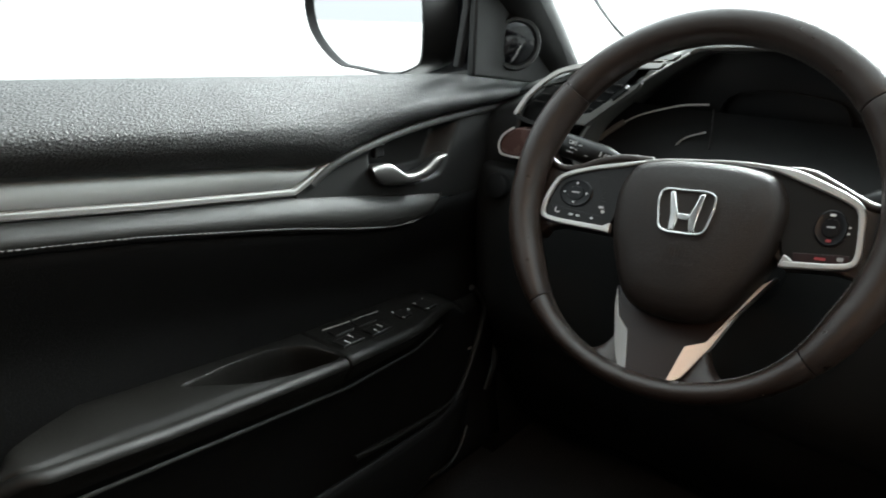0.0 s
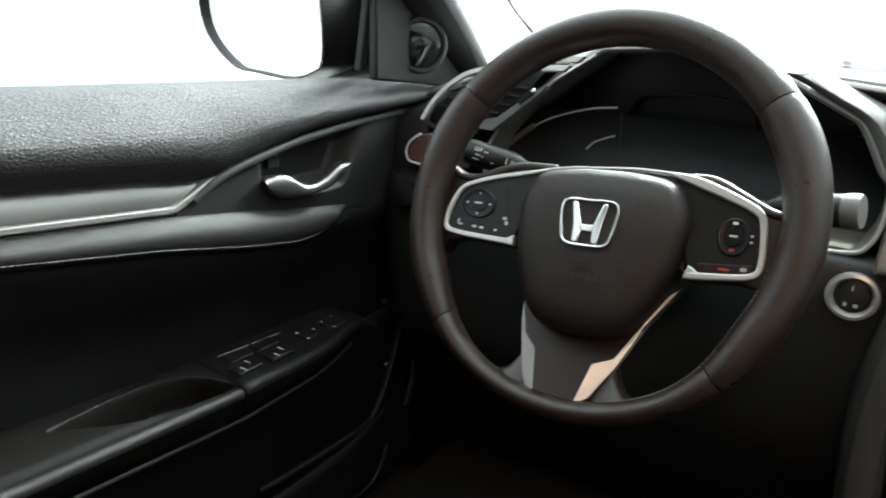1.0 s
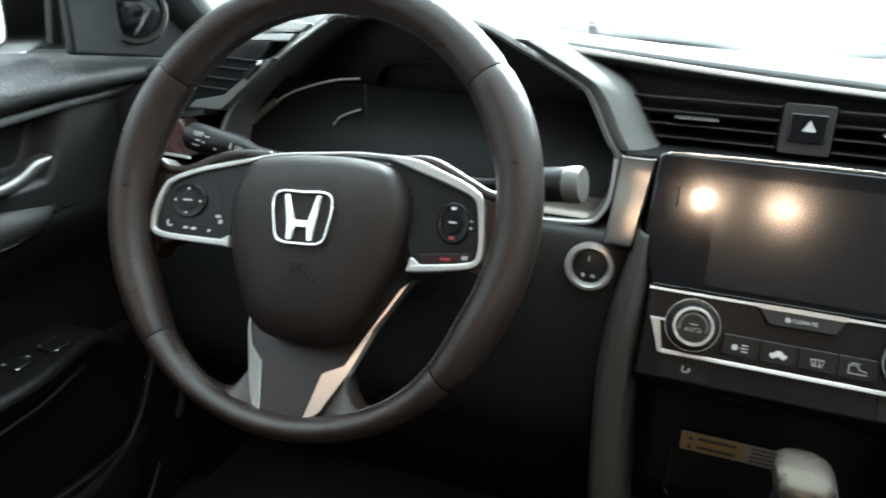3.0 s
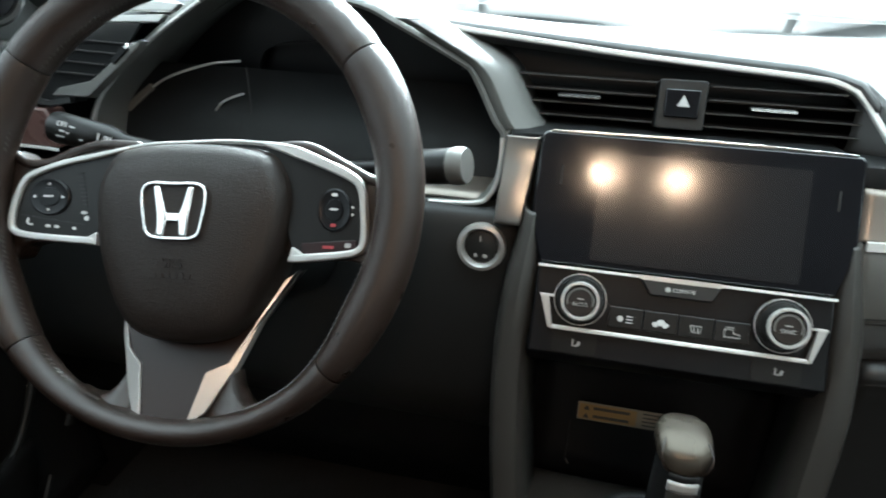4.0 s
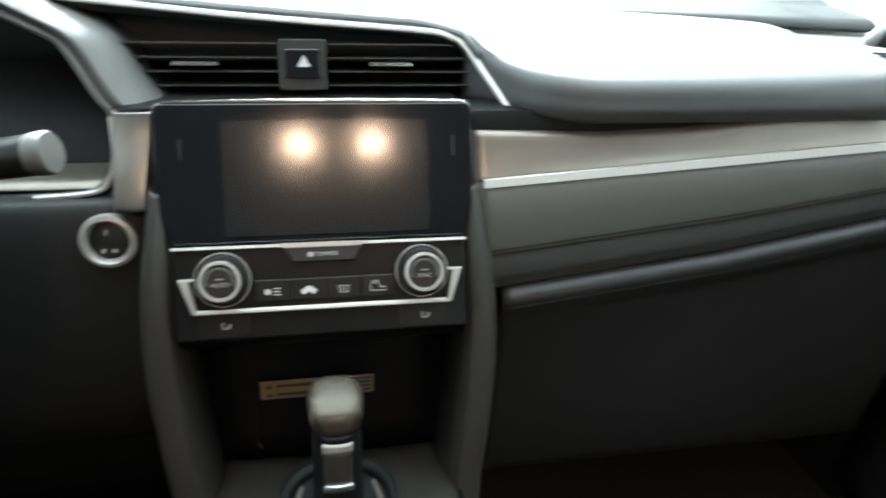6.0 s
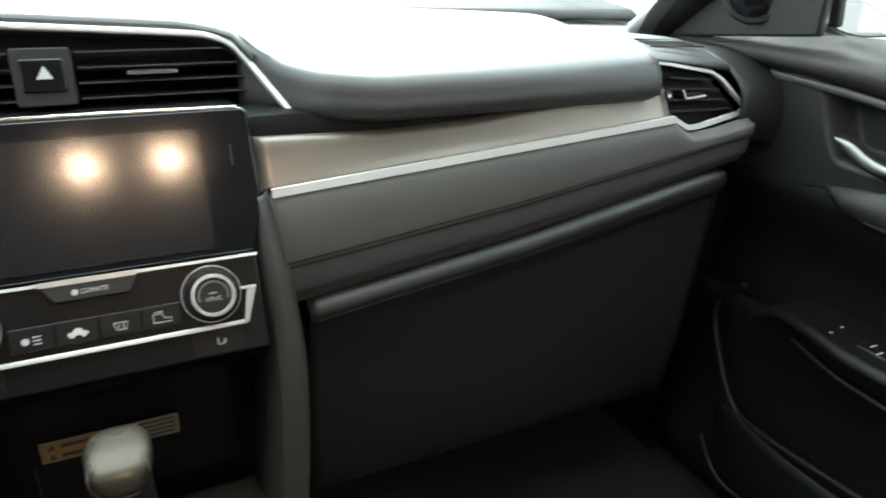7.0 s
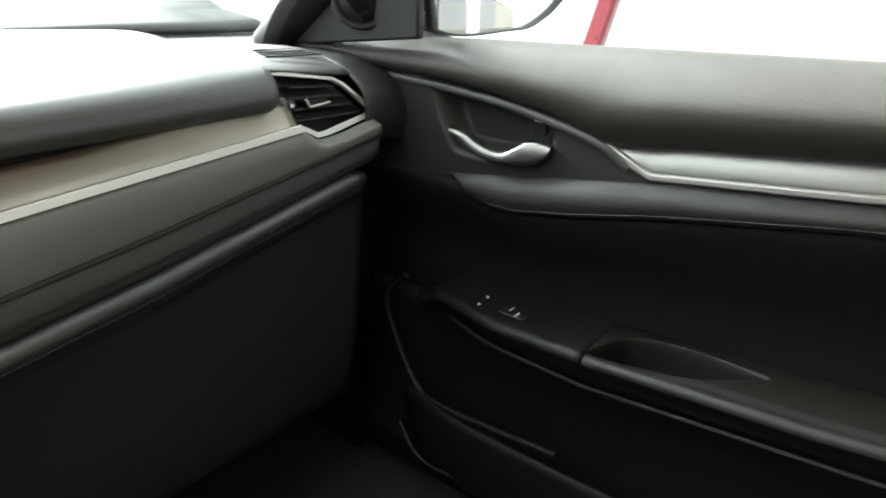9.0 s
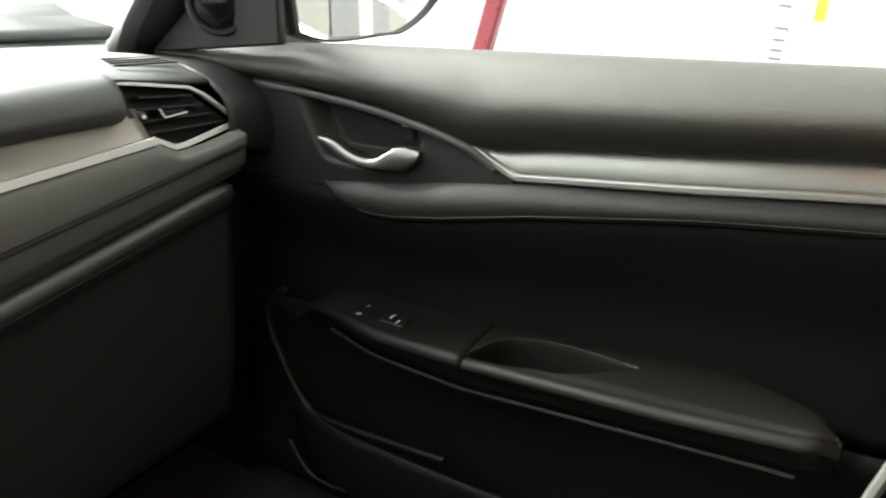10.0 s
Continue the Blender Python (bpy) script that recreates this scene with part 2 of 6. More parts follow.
def frame_plate(outer, inner, m, depth):
    """A plate with a hole: two rings of the same count."""
    bm = bmesh.new()
    n = len(outer)
    rings = [[bm.verts.new(m @ Vector((x, y, z))) for x, y in ring] for ring, z in ((outer, 0), (outer, depth), (inner, depth), (inner, 0))]
    for a in range(4):
        p, q = rings[a], rings[(a + 1) % 4]
        for i in range(n):
            k = (i + 1) % n
            bm.faces.new((p[i], p[k], q[k], q[i]))
    return bm


def ribbon(path, width, m, depth, closed=False):
    """A raised strip of even width along a path in the plane of m."""
    return sweep([m @ Vector((x, y, depth / 2)) for x, y in path], slab(width, depth), m.to_3x3() @ Vector((0, 0, 1)), closed)


def tapered(path, widths, m, depth):
    """A raised strip along a path in the plane of m, of changing width."""
    p = [Vector((x, y)) for x, y in path]
    one, two = [], []
    for i, w in enumerate(widths):
        t = (p[min(i + 1, len(p) - 1)] - p[max(i - 1, 0)]).normalized()
        q = Vector((-t.y, t.x)) * w / 2
        one.append(tuple(p[i] + q))
        two.append(tuple(p[i] - q))
    return capped([[m @ Vector((*a, 0)), m @ Vector((*b, 0)), m @ Vector((*b, depth)), m @ Vector((*a, depth))] for a, b in zip(one, two)])


def bent_plate(poly, height, depth, m):
    """A plate whose face follows height(x, y)."""
    bm = bmesh.new()
    lo = [bm.verts.new(m @ Vector((x, y, height(x, y) - depth))) for x, y in poly]
    hi = [bm.verts.new(m @ Vector((x, y, height(x, y)))) for x, y in poly]
    bm.faces.new(lo[::-1])
    bm.faces.new(hi)
    for i in range(len(poly)):
        k = (i + 1) % len(poly)
        bm.faces.new((lo[i], lo[k], hi[k], hi[i]))
    return bm


def rounded(w, h, r, n=5):
    pts = []
    for cx, cy, a in ((w / 2 - r, h / 2 - r, 0), (-w / 2 + r, h / 2 - r, 90), (-w / 2 + r, -h / 2 + r, 180), (w / 2 - r, -h / 2 + r, 270)):
        for i in range(n + 1):
            b = radians(a + 90 * i / n)
            pts.append((cx + r * math.cos(b), cy + r * math.sin(b)))
    return pts


def moved(poly, dx, dy):
    return [(x + dx, y + dy) for x, y in poly]


def box(x0, x1, y0, y1, z0, z1):
    return plate([(x0, y0), (x1, y0), (x1, y1), (x0, y1)], Matrix.Translation((0, 0, z0)), z1 - z0)


def lathe(profile, m, n=32):
    """A turned shape: pairs of radius and height about m's z."""
    rows = [[m @ Vector((max(r, 1e-4) * math.cos(2 * math.pi * i / n), max(r, 1e-4) * math.sin(2 * math.pi * i / n), z)) for i in range(n)] for r, z in profile]
    return capped(rows)


def hoop(profile, m, n=40):
    """A turned ring: a closed profile of radius and height about m's z."""
    return grid([[m @ Vector((r * math.cos(2 * math.pi * i / n), r * math.sin(2 * math.pi * i / n), z)) for i in range(n)] for r, z in list(profile) + [profile[0]]], close_v=True)


def axes(origin, xa, ya):
    """A frame from an origin, its x and (about) its y."""
    x = Vector(xa).normalized()
    z = x.cross(Vector(ya)).normalized()
    y = z.cross(x)
    return Matrix.Translation(origin) @ Matrix((x, y, z)).transposed().to_4x4()


def joined(*bms):
    out = bmesh.new()
    for b in bms:
        me = bpy.data.meshes.new("tmp")
        b.to_mesh(me)
        b.free()
        out.from_mesh(me)
        bpy.data.meshes.remove(me)
    return out


def words(text, size, m, depth=0.0004):
    c = bpy.data.curves.new("words", 'FONT')
    c.body, c.size, c.extrude, c.align_x, c.align_y = text, size, depth, 'CENTER', 'CENTER'
    ob = bpy.data.objects.new("words", c)
    me = bpy.data.meshes.new_from_object(ob)
    bm = bmesh.new()
    bm.from_mesh(me)
    bm.transform(m)
    bpy.data.objects.remove(ob)
    bpy.data.curves.remove(c)
    bpy.data.meshes.remove(me)
    return bm


def line(ys, zs):
    """z as a function of y along a door."""
    order = np.argsort(ys)
    yy, zz = np.array(ys)[order], np.array(zs)[order]
    return lambda y: float(np.interp(y, yy, zz))


def inside(poly, x, y):
    """Signed distance to a polygon, positive within."""
    d, c = 1e9, False
    for (x0, y0), (x1, y1) in zip(poly, poly[1:] + poly[:1]):
        t = max(0, min(1, ((x - x0) * (x1 - x0) + (y - y0) * (y1 - y0)) / ((x1 - x0) ** 2 + (y1 - y0) ** 2 + 1e-12)))
        d = min(d, math.hypot(x - x0 - t * (x1 - x0), y - y0 - t * (y1 - y0)))
        if (y0 > y) != (y1 > y) and x < (x1 - x0) * (y - y0) / (y1 - y0) + x0:
            c = not c
    return d if c else -d


def ease(v, a, b):
    t = max(0.0, min(1.0, (v - a) / (b - a)))
    return t * t * (3 - 2 * t)


# ---- surroundings ----
solo("ground", box(-60, 60, -60, 60, -0.2, 0.0), CONCRETE, "pale concrete yard under bright overcast light", "ground", "structure", flat=True)
solo("wall_outside", box(5.0, 5.2, -4.2, 9, 0, 4.2), WHITEWALL, "bright white painted wall beside the car", "wall", "structure", flat=True)

# ---- car shell ----
solo("floor", box(-0.78, 0.78, -1.2, 1.2, 0.24, 0.27), CARPET, "black carpeted cabin floor", "floor", "structure")
solo("firewall", box(-0.78, 0.78, 1.16, 1.19, 0.27, 0.90), DARK, "black firewall behind the dashboard", "wall", "structure")
solo("rear_wall", box(-0.76, 0.76, -1.23, -1.2, 0.27, 0.97), DARK, "dark back of the cabin", "wall", "structure")
# unseen partition, added to block rear light from the lower doors
solo("light_partition", box(-0.72, 0.72, -0.36, -0.32, 0.27, 1.0), DARK, "unseen dark partition added to keep rear light off the lower doors", "wall", "structure")
roof_rows = []
for y in np.linspace(-1.2, 0.42, 12):
    drop = 0.06 * ease(y, 0.0, 0.42) + 0.05 * ease(-y, 0.5, 1.2)
    roof_rows.append([(x, y, 1.335 - drop - 0.10 * (abs(x) / 0.62) ** 4) for x in np.linspace(-0.62, 0.62, 17)])
solo("ceiling", grid(roof_rows), HEADLINER, "dark grey cloth headliner", "ceiling", "structure", solid=0.02)

# bonnet and windscreen base outside
hood_rows = [[(x, y, z - 0.10 * (abs(x) / 0.75) ** 3) for x in np.linspace(-0.75, 0.75, 15)]
             for y, z in ((1.30, 0.955), (1.36, 0.95), (1.6, 0.93), (1.9, 0.88), (2.15, 0.80), (2.25, 0.66))]
solo("bonnet", grid(hood_rows), BODYPAINT, "pale painted car bonnet beyond the windscreen", "bonnet", "structure", solid=0.006)
cowl_rows = [[(x, y - 0.12 * (x / 0.7) ** 2, z) for x in np.linspace(-0.72, 0.72, 15)]
             for y, z in ((1.19, 0.905), (1.21, 0.915), (1.29, 0.925), (1.33, 0.94))]
solo("cowl", grid(cowl_rows), PLASTIC, "black plastic cowl under the windscreen", "cowl", "structure", solid=0.006)
glass_rows = []
for k in np.linspace(0, 1, 9):
    w = 0.70 - 0.12 * k
    glass_rows.append([(w * u, 1.20 - 0.80 * k - 0.13 * u * u * (1 - 0.4 * k), 0.915 + 0.385 * k + 0.035 * math.sin(math.pi * k) - 0.02 * u * u) for u in np.linspace(-1, 1, 17)])
pane = solo("windscreen", grid(glass_rows), GLASS, "clear curved windscreen glass", "window", "structure")
pane.visible_shadow = False
# added dark pane: dims daylight entering from the rear
solo("rear_window", grid([[(x, y - 0.04 * (1 - (x / 0.62) ** 2), z) for x in np.linspace(-0.62, 0.62, 13)] for y, z in ((-1.16, 1.255), (-1.175, 1.12), (-1.195, 0.975))]), DIMGLASS, "unseen dark rear glass added to cut light from behind", "window", "structure")
wiper = thing("wiper", (-0.70, 1.24, 0.94), "black windscreen wiper arm resting on the glass", "wiper")
part("arm", sweep(curve_through([(-0.775, 1.205, 1.03), (-0.745, 1.21, 0.995), (-0.70, 1.23, 0.955), (-0.62, 1.27, 0.945)]), circle(0.0032, 8)), BLACKPAINT, wiper)

for side, tag in ((-1, "left"), (1, "right")):
    s = side
    # windscreen pillar
    pillar_path = [(s * 0.70, 1.02, 0.885), (s * 0.70, 0.97, 0.925), (s * 0.685, 0.86, 1.005), (s * 0.66, 0.70, 1.10), (s * 0.625, 0.50, 1.20), (s * 0.59, 0.36, 1.27)]
    sec = [(0.040, 0.0), (0.034, 0.022), (0.012, 0.030), (-0.020, 0.026), (-0.036, 0.006), (-0.030, -0.018), (0.0, -0.026), (0.030, -0.018)]
    solo("pillar_trim_" + tag, sweep(curve_through(pillar_path, 6), sec, (0, -0.6, 0.8)), PLASTIC, "grey moulded plastic windscreen pillar trim", "pillar", "structure", subsurf=1)
    # roof rail, middle pillar and the rest of the side
    solo("roof_rail_" + tag, sweep(curve_through([(s * 0.60, 0.42, 1.265), (s * 0.63, 0.0, 1.295), (s * 0.63, -0.6, 1.28), (s * 0.62, -1.2, 1.22)], 6), circle(0.035, 10)), HEADLINER, "dark grey trim along the roof edge", "trim", "structure")
    solo("pillar_middle_" + tag, sweep([(s * 0.755, -0.32, 0.27), (s * 0.75, -0.32, 0.93), (s * 0.64, -0.36, 1.30)], slab(0.05, 0.16), (0, 1, 0)), PLASTIC, "dark trim of the middle pillar", "pillar", "structure")
    solo("rear_side_" + tag, box(min(s * 0.74, s * 0.78), max(s * 0.74, s * 0.78), -1.2, -0.40, 0.27, 0.96), DARK, "dark rear side panel", "wall", "structure")
    solo("quarter_window_" + tag, grid([[(s * x, y, z) for y in np.linspace(-1.19, -0.39, 9)] for x, z in ((0.755, 0.962), (0.70, 1.12), (0.632, 1.265))]), DIMGLASS, "unseen dark side glass added to cut light from behind", "window", "structure")
    solo("sill_" + tag, box(min(s * 0.74, s * 0.80), max(s * 0.74, s * 0.80), -0.42, 1.2, 0.20, 0.32), DARK, "black door sill", "sill", "structure")
    solo("kick_panel_" + tag, box(min(s * 0.715, s * 0.75), max(s * 0.715, s * 0.75), 0.90, 1.18, 0.27, 0.90), DARK, "black footwell side panel", "panel", "structure")

# ---- doors ----
BELT = line([-0.5, 0.24, 0.374, 0.54, 0.72, 0.83, 1.0], [0.952, 0.931, 0.927, 0.922, 0.917, 0.912, 0.905])
STRIP_TOP = line([-0.5, 0.22, 0.347, 0.45, 0.525], [0.93, 0.866, 0.853, 0.843, 0.833])
ARC = line([-0.5, 0.22, 0.347, 0.45, 0.525, 0.58, 0.644, 0.727, 0.80, 0.90, 1.0], [0.93, 0.866, 0.853, 0.843, 0.833, 0.850, 0.862, 0.870, 0.875, 0.881, 0.885])
CHROME_LOW = line([-0.5, 0.216, 0.319, 0.464, 0.483, 0.525], [0.91, 0.839, 0.827, 0.813, 0.811, 0.833])
MID_TOP = line([-0.5, 0.216, 0.344, 0.483, 0.60, 0.711, 0.823, 0.90], [0.905, 0.834, 0.819, 0.806, 0.789, 0.771, 0.752, 0.745])
MID_LOW = line([-0.5, 0.211, 0.316, 0.462, 0.56, 0.627, 0.66, 0.689, 0.706, 0.716], [0.888, 0.812, 0.799, 0.774, 0.753, 0.7415, 0.742, 0.749, 0.758, 0.770])
ARM_TOP = line([-0.5, 0.19, 0.298, 0.5, 0.67, 0.75], [0.69, 0.658, 0.646, 0.632, 0.629, 0.622])
ARM_LOW = line([-0.5, 0.225, 0.506, 0.672, 0.75], [0.652, 0.622, 0.599, 0.605, 0.604])


def door(side):
    s, left = side, side < 0
    body = thing("door_1" if left else "door_2", (s * 0.74, -0.3, 0.32),
                 "black vinyl front door panel with silver inlay and padded armrest", "door", "front doors", "structure")

    def loft(ys, profile):
        return grid([[(s * x, y, z) for x, z in profile(y)] for y in ys])

    part("outer_skin", box(min(s * 0.765, s * 0.785), max(s * 0.765, s * 0.785), -0.34, 1.0, 0.30, 0.905), BODYPAINT, body, "painted outer door skin")
    # grained upper pad, tucked under at the bottom
    def upper(y):
        b, a = BELT(y), ARC(y)
        h = b - a
        f = ease(y, 0.55, 0.95)
        bulge = 0.014 * (1 - 0.6 * f)
        return curve_through([(0.775, b - 0.012), (0.752, b - 0.002), (0.730, b - 0.004), (0.708 - 0.2 * bulge, b - 0.18 * h - 0.004),
                              (0.700 - bulge, b - 0.50 * h), (0.700 - 0.9 * bulge, a + 0.25 * h), (0.704 - 0.2 * bulge, a + 0.004), (0.716, a + 0.001)], 4)
    # one pad on both doors, with colour set per side for its light
    part("upper_pad", loft(np.linspace(-0.33, 0.97, 66), upper), VINYL if left else RIGHTPAD, body, "grained black vinyl upper door pad", solid=0.003)

    # silver inlay and its bright lower edge
    def inlay(y):
        t, c = STRIP_TOP(y) + 0.004, min(CHROME_LOW(y), STRIP_TOP(y))
        return [(0.7195 - 0.012 * k - 0.003 * math.sin(math.pi * k), t + (c - t) * k) for k in np.linspace(0, 1, 7)]
    part("inlay", loft(np.linspace(-0.33, 0.524, 40), inlay), INLAY, body, "satin silver inlay strip", solid=0.002)
    edge = [(s * 0.7065, y, CHROME_LOW(y)) for y in np.linspace(-0.33, 0.47, 24)] + [(s * 0.7055, 0.483, 0.8115), (s * 0.705, 0.492, 0.8155), (s * 0.704, 0.534, 0.8365)]
    part("inlay_edge", sweep(edge, [(-0.004, -0.0025), (0.004, -0.0025), (0.003, 0.003), (-0.003, 0.003)], (-s, 0, 0)), SILVER, body, "bright silver edge strip", bevel=0.0012)

    # handle bezel with its scooped recess
    scoop = [(0.592, 0.842), (0.64, 0.856), (0.735, 0.865), (0.742, 0.850), (0.720, 0.806), (0.70, 0.796), (0.630, 0.797), (0.600, 0.806)]
    scoop = curve_through(scoop, 4, True)
    rows = []
    for y in np.linspace(0.484, 0.90, 170):
        top, low = ARC(y) - 0.001 + 0.006 * ease(y, 0.72, 0.80), max(MID_TOP(y) - 0.004, 0)
        if y < 0.527:
            top = CHROME_LOW(y) + 0.001
        row = []
        for k in np.linspace(0, 1, 56):
            z = low + (top - low) * k
            row.append((s * (0.7045 + 0.030 * ease(inside(scoop, y, z), -0.005, 0.016) + 0.012 * ease(y, 0.76, 0.90)), y, z))
        rows.append(row)
    part("handle_bezel", grid(rows), PLASTIC, body, "dark grey moulded bezel round the door handle", solid=0.002)
    ridge = curve_through([(s * 0.704, 0.505, 0.816), (s * 0.700, 0.535, 0.8345), (s * 0.699, 0.58, 0.847), (s * 0.700, 0.644, 0.8585), (s * 0.702, 0.727, 0.8665), (s * 0.706, 0.80, 0.870), (s * 0.715, 0.90, 0.875)], 6)
    # ridge in a paler vinyl than the bezel, its lit edge in the colour
    part("bezel_ridge", sweep(ridge, circle(0.0045, 12, 0.8), (-s, 0, 0)), DASH, body)

    # pull handle: a swept lever, thin in front and broad at its pivot
    over = curve_through([(0.717, 0.8235), (0.710, 0.8235), (0.693, 0.8215), (0.674, 0.8135), (0.656, 0.8090), (0.640, 0.8100), (0.627, 0.8180), (0.619, 0.8235), (0.604, 0.8255), (0.590, 0.8245), (0.587, 0.8225)], 4)
    under = curve_through([(0.717, 0.8215), (0.709, 0.8165), (0.697, 0.8075), (0.679, 0.8005), (0.656, 0.7985), (0.640, 0.7980), (0.627, 0.7980), (0.616, 0.7985), (0.604, 0.8005), (0.592, 0.8110), (0.587, 0.8195)], 4)
    rings = []
    for (y, zt), (y2, zb) in zip(over, under):
        bow = 0.006 * math.sin(math.pi * min(1, max(0, (y - 0.587) / 0.13)))
        half = (zt - zb) / 2
        rings.append([(s * (0.7025 - bow - 0.0075 * math.copysign(abs(math.cos(a)) ** 0.45, math.cos(a)) + 0.002 * math.sin(a)), 0.5 * (y + y2), (zt + zb) / 2 + half * math.copysign(abs(math.sin(a)) ** 0.8, math.sin(a))) for a in np.linspace(0, 2 * math.pi, 17)[:-1]])
    handle = part("handle", capped(rings), HANDLE, body, "satin silver hooked pull handle")
    part("lock_tab", plate(rounded(0.016, 0.018, 0.003), axes((s * 0.712, 0.606, 0.840), (0, -s, 0), (0, 0, 1)), 0.008), DARK, body, bevel=0.002)
    part("lock_mark", plate(rounded(0.011, 0.0018, 0.0005), axes((s * 0.7035, 0.606, 0.8465), (0, -s, 0), (0, 0, 1)), 0.001), MARK, body)

    # padded roll under the inlay, with a stitched lower edge
    def roll_x(y, k):
        h = max(MID_TOP(y) - MID_LOW(y), 0.0005)
        return 0.706 - 0.013 * min(1, h / 0.022) * math.sin(math.pi * min(1, k * 0.86)) ** 0.8

    def roll(y):
        t, b = MID_TOP(y), min(MID_LOW(y), MID_TOP(y) - 0.0005)
        return [(roll_x(y, k), t + (b - t) * k) for k in np.linspace(0, 1, 13)]
    part("padded_roll", loft(list(np.linspace(-0.33, 0.60, 60)) + list(np.linspace(0.603, 0.716, 26)), roll), PADDING, body, "padded black vinyl roll with a stitched edge", solid=0.002)
    seam = [(s * 0.7005, y, MID_LOW(y) + 0.0015) for y in np.linspace(-0.33, 0.60, 80)] + [(s * 0.7015, y, MID_LOW(y) + 0.0015) for y in np.linspace(0.603, 0.716, 30)]
    part("piping", sweep(seam, circle(0.0018, 6), (-s, 0, 0)), PADDING, body)
    stitches = []
    low_k = lambda y: 1 - 0.0055 / max(MID_TOP(y) - MID_LOW(y), 0.0056)
    dots = spaced([(s * (roll_x(y, low_k(y)) - 0.0022), y, MID_LOW(y) + 0.0055) for y in np.linspace(-0.33, 0.66, 120)], 0.0056)
    for a in dots:
        b = (a[0], a[1] + 0.0036, MID_LOW(a[1] + 0.0036) + 0.0055)
        stitches.append(sweep([a, b], circle(0.0007 if left else 0.0005, 4), (-s, 0, 0)))
    # same thread both sides; the right copy has its shade in the colour
    part("stitching", joined(*stitches), THREAD if left else SHADETHREAD, body, "pale thread stitching", flat=True, kind="stuff")

    # concave insert below the roll
    def insert(y):
        t, b = MID_LOW(min(y, 0.70)) + 0.004 if y < 0.70 else 0.762, ARM_TOP(y) - 0.05
        return [(0.704 + 0.034 * ease(k, 0, 0.55) - 0.004 * k, t + (b - t) * k) for k in np.linspace(0, 1, 12)]
    part("insert", loft(np.linspace(-0.33, 0.90, 50), insert), FABRIC, body, "black vinyl door insert", solid=0.003)

    # armrest: switch plate in front, soft pad with a pull cup behind
    def arm_section(y):
        t, b = ARM_TOP(y), ARM_LOW(y)
        inner = 0.648 + 0.035 * ease(y, 0.60, 0.76)
        return t, b, inner
    cup = [(0.343, 0.706), (0.372, 0.7125), (0.405, 0.718), (0.440, 0.720), (0.470, 0.714), (0.488, 0.700), (0.499, 0.676), (0.503, 0.662), (0.490, 0.659), (0.448, 0.661), (0.415, 0.665), (0.388, 0.674), (0.364, 0.690)]
    cup = curve_through(cup, 4, True)
    rows = []
    for y in list(np.linspace(0.174, 0.26, 24)) + list(np.linspace(0.265, 0.330, 12)) + list(np.linspace(0.332, 0.505, 150)):
        t, b, inner = arm_section(y)
        inner += 0.012 * (1 - ease(y, 0.168, 0.205))
        outer = float(np.interp(y, [0.172, 0.176, 0.183, 0.194, 0.208, 0.226, 0.25, 0.285], [0.660, 0.670, 0.682, 0.694, 0.704, 0.715, 0.728, 0.745]))
        t -= 0.010 * (1 - ease(y, 0.160, 0.195))
        row = [(s * (outer + 0.004), y, t - 0.035), (s * (outer + 0.002), y, t - 0.006)]
        for k in np.linspace(0, 1, 100):
            x = outer + (inner + 0.009 - outer) * k
            deep_in = inside(cup, y, x) if y > 0.34 and 0.655 < x < 0.725 else -1.0
            dip = 0.034 * ease(deep_in, -0.0006, 0.0035) + 0.022 * ease(deep_in, 0.004, 0.016)
            row.append((s * x, y, t + 0.002 * math.sin(math.pi * k) - dip - 0.002 * ease(k, 0.85, 1)))
        for a in np.linspace(20, 90, 6):
            row.append((s * (inner + 0.009 - 0.009 * math.sin(radians(a))), y, t - 0.009 + 0.0075 * math.cos(radians(a))))
        row += [(s * (inner + 0.0095), y, b + 0.010), (s * (inner + 0.012), y, b), (s * (inner + 0.05), y, b - 0.008)]
        rows.append(row)
    rows.insert(0, [(x, y - 0.006, min(z, ARM_TOP(0.17) - 0.030)) for x, y, z in rows[0]])
    part("armrest", grid(rows), ARMPAD, body, "padded black armrest with a pull cup", solid=0.002)
    rows = []
    for y in list(np.linspace(0.507, 0.70, 24)) + list(np.linspace(0.705, 0.755, 10)):
        t, b, inner = arm_section(y)
        round_off = 0.02 * ease(y, 0.70, 0.757) ** 2
        row = [(s * (0.745 + (inner + 0.009 - 0.745) * k), y, t - round_off) for k in np.linspace(0, 1, 8)]
        for a in np.linspace(20, 90, 5):
            row.append((s * (inner + 0.009 - 0.009 * math.sin(radians(a))), y, t - round_off - 0.008 + 0.008 * math.cos(radians(a))))
        row += [(s * (inner + 0.0095), y, b + 0.009), (s * (inner + 0.013), y, b), (s * (inner + 0.06), y, b - 0.006)]
        rows.append(row)
    part("switch_plate", grid(rows), ARMPAD, body, "dark plastic window switch plate", solid=0.002)
    part("cup_rim", sweep(curve_through([(s * x, y, ARM_TOP(y) + 0.0008) for y, x in ((0.341, 0.7065), (0.372, 0.7138), (0.405, 0.7195), (0.440, 0.7215), (0.471, 0.7155), (0.4895, 0.701), (0.501, 0.677), (0.505, 0.656))], 5), circle(0.0013, 6), (0, 0, 1)), ARMPAD, body)
    part("cup_ledge", sweep(curve_through([(s * x, y, ARM_TOP(y) - 0.030) for y, x in ((0.367, 0.699), (0.404, 0.7065), (0.461, 0.705))], 5), circle(0.0020, 6), (0, 0, 1)), ARMPAD, body)
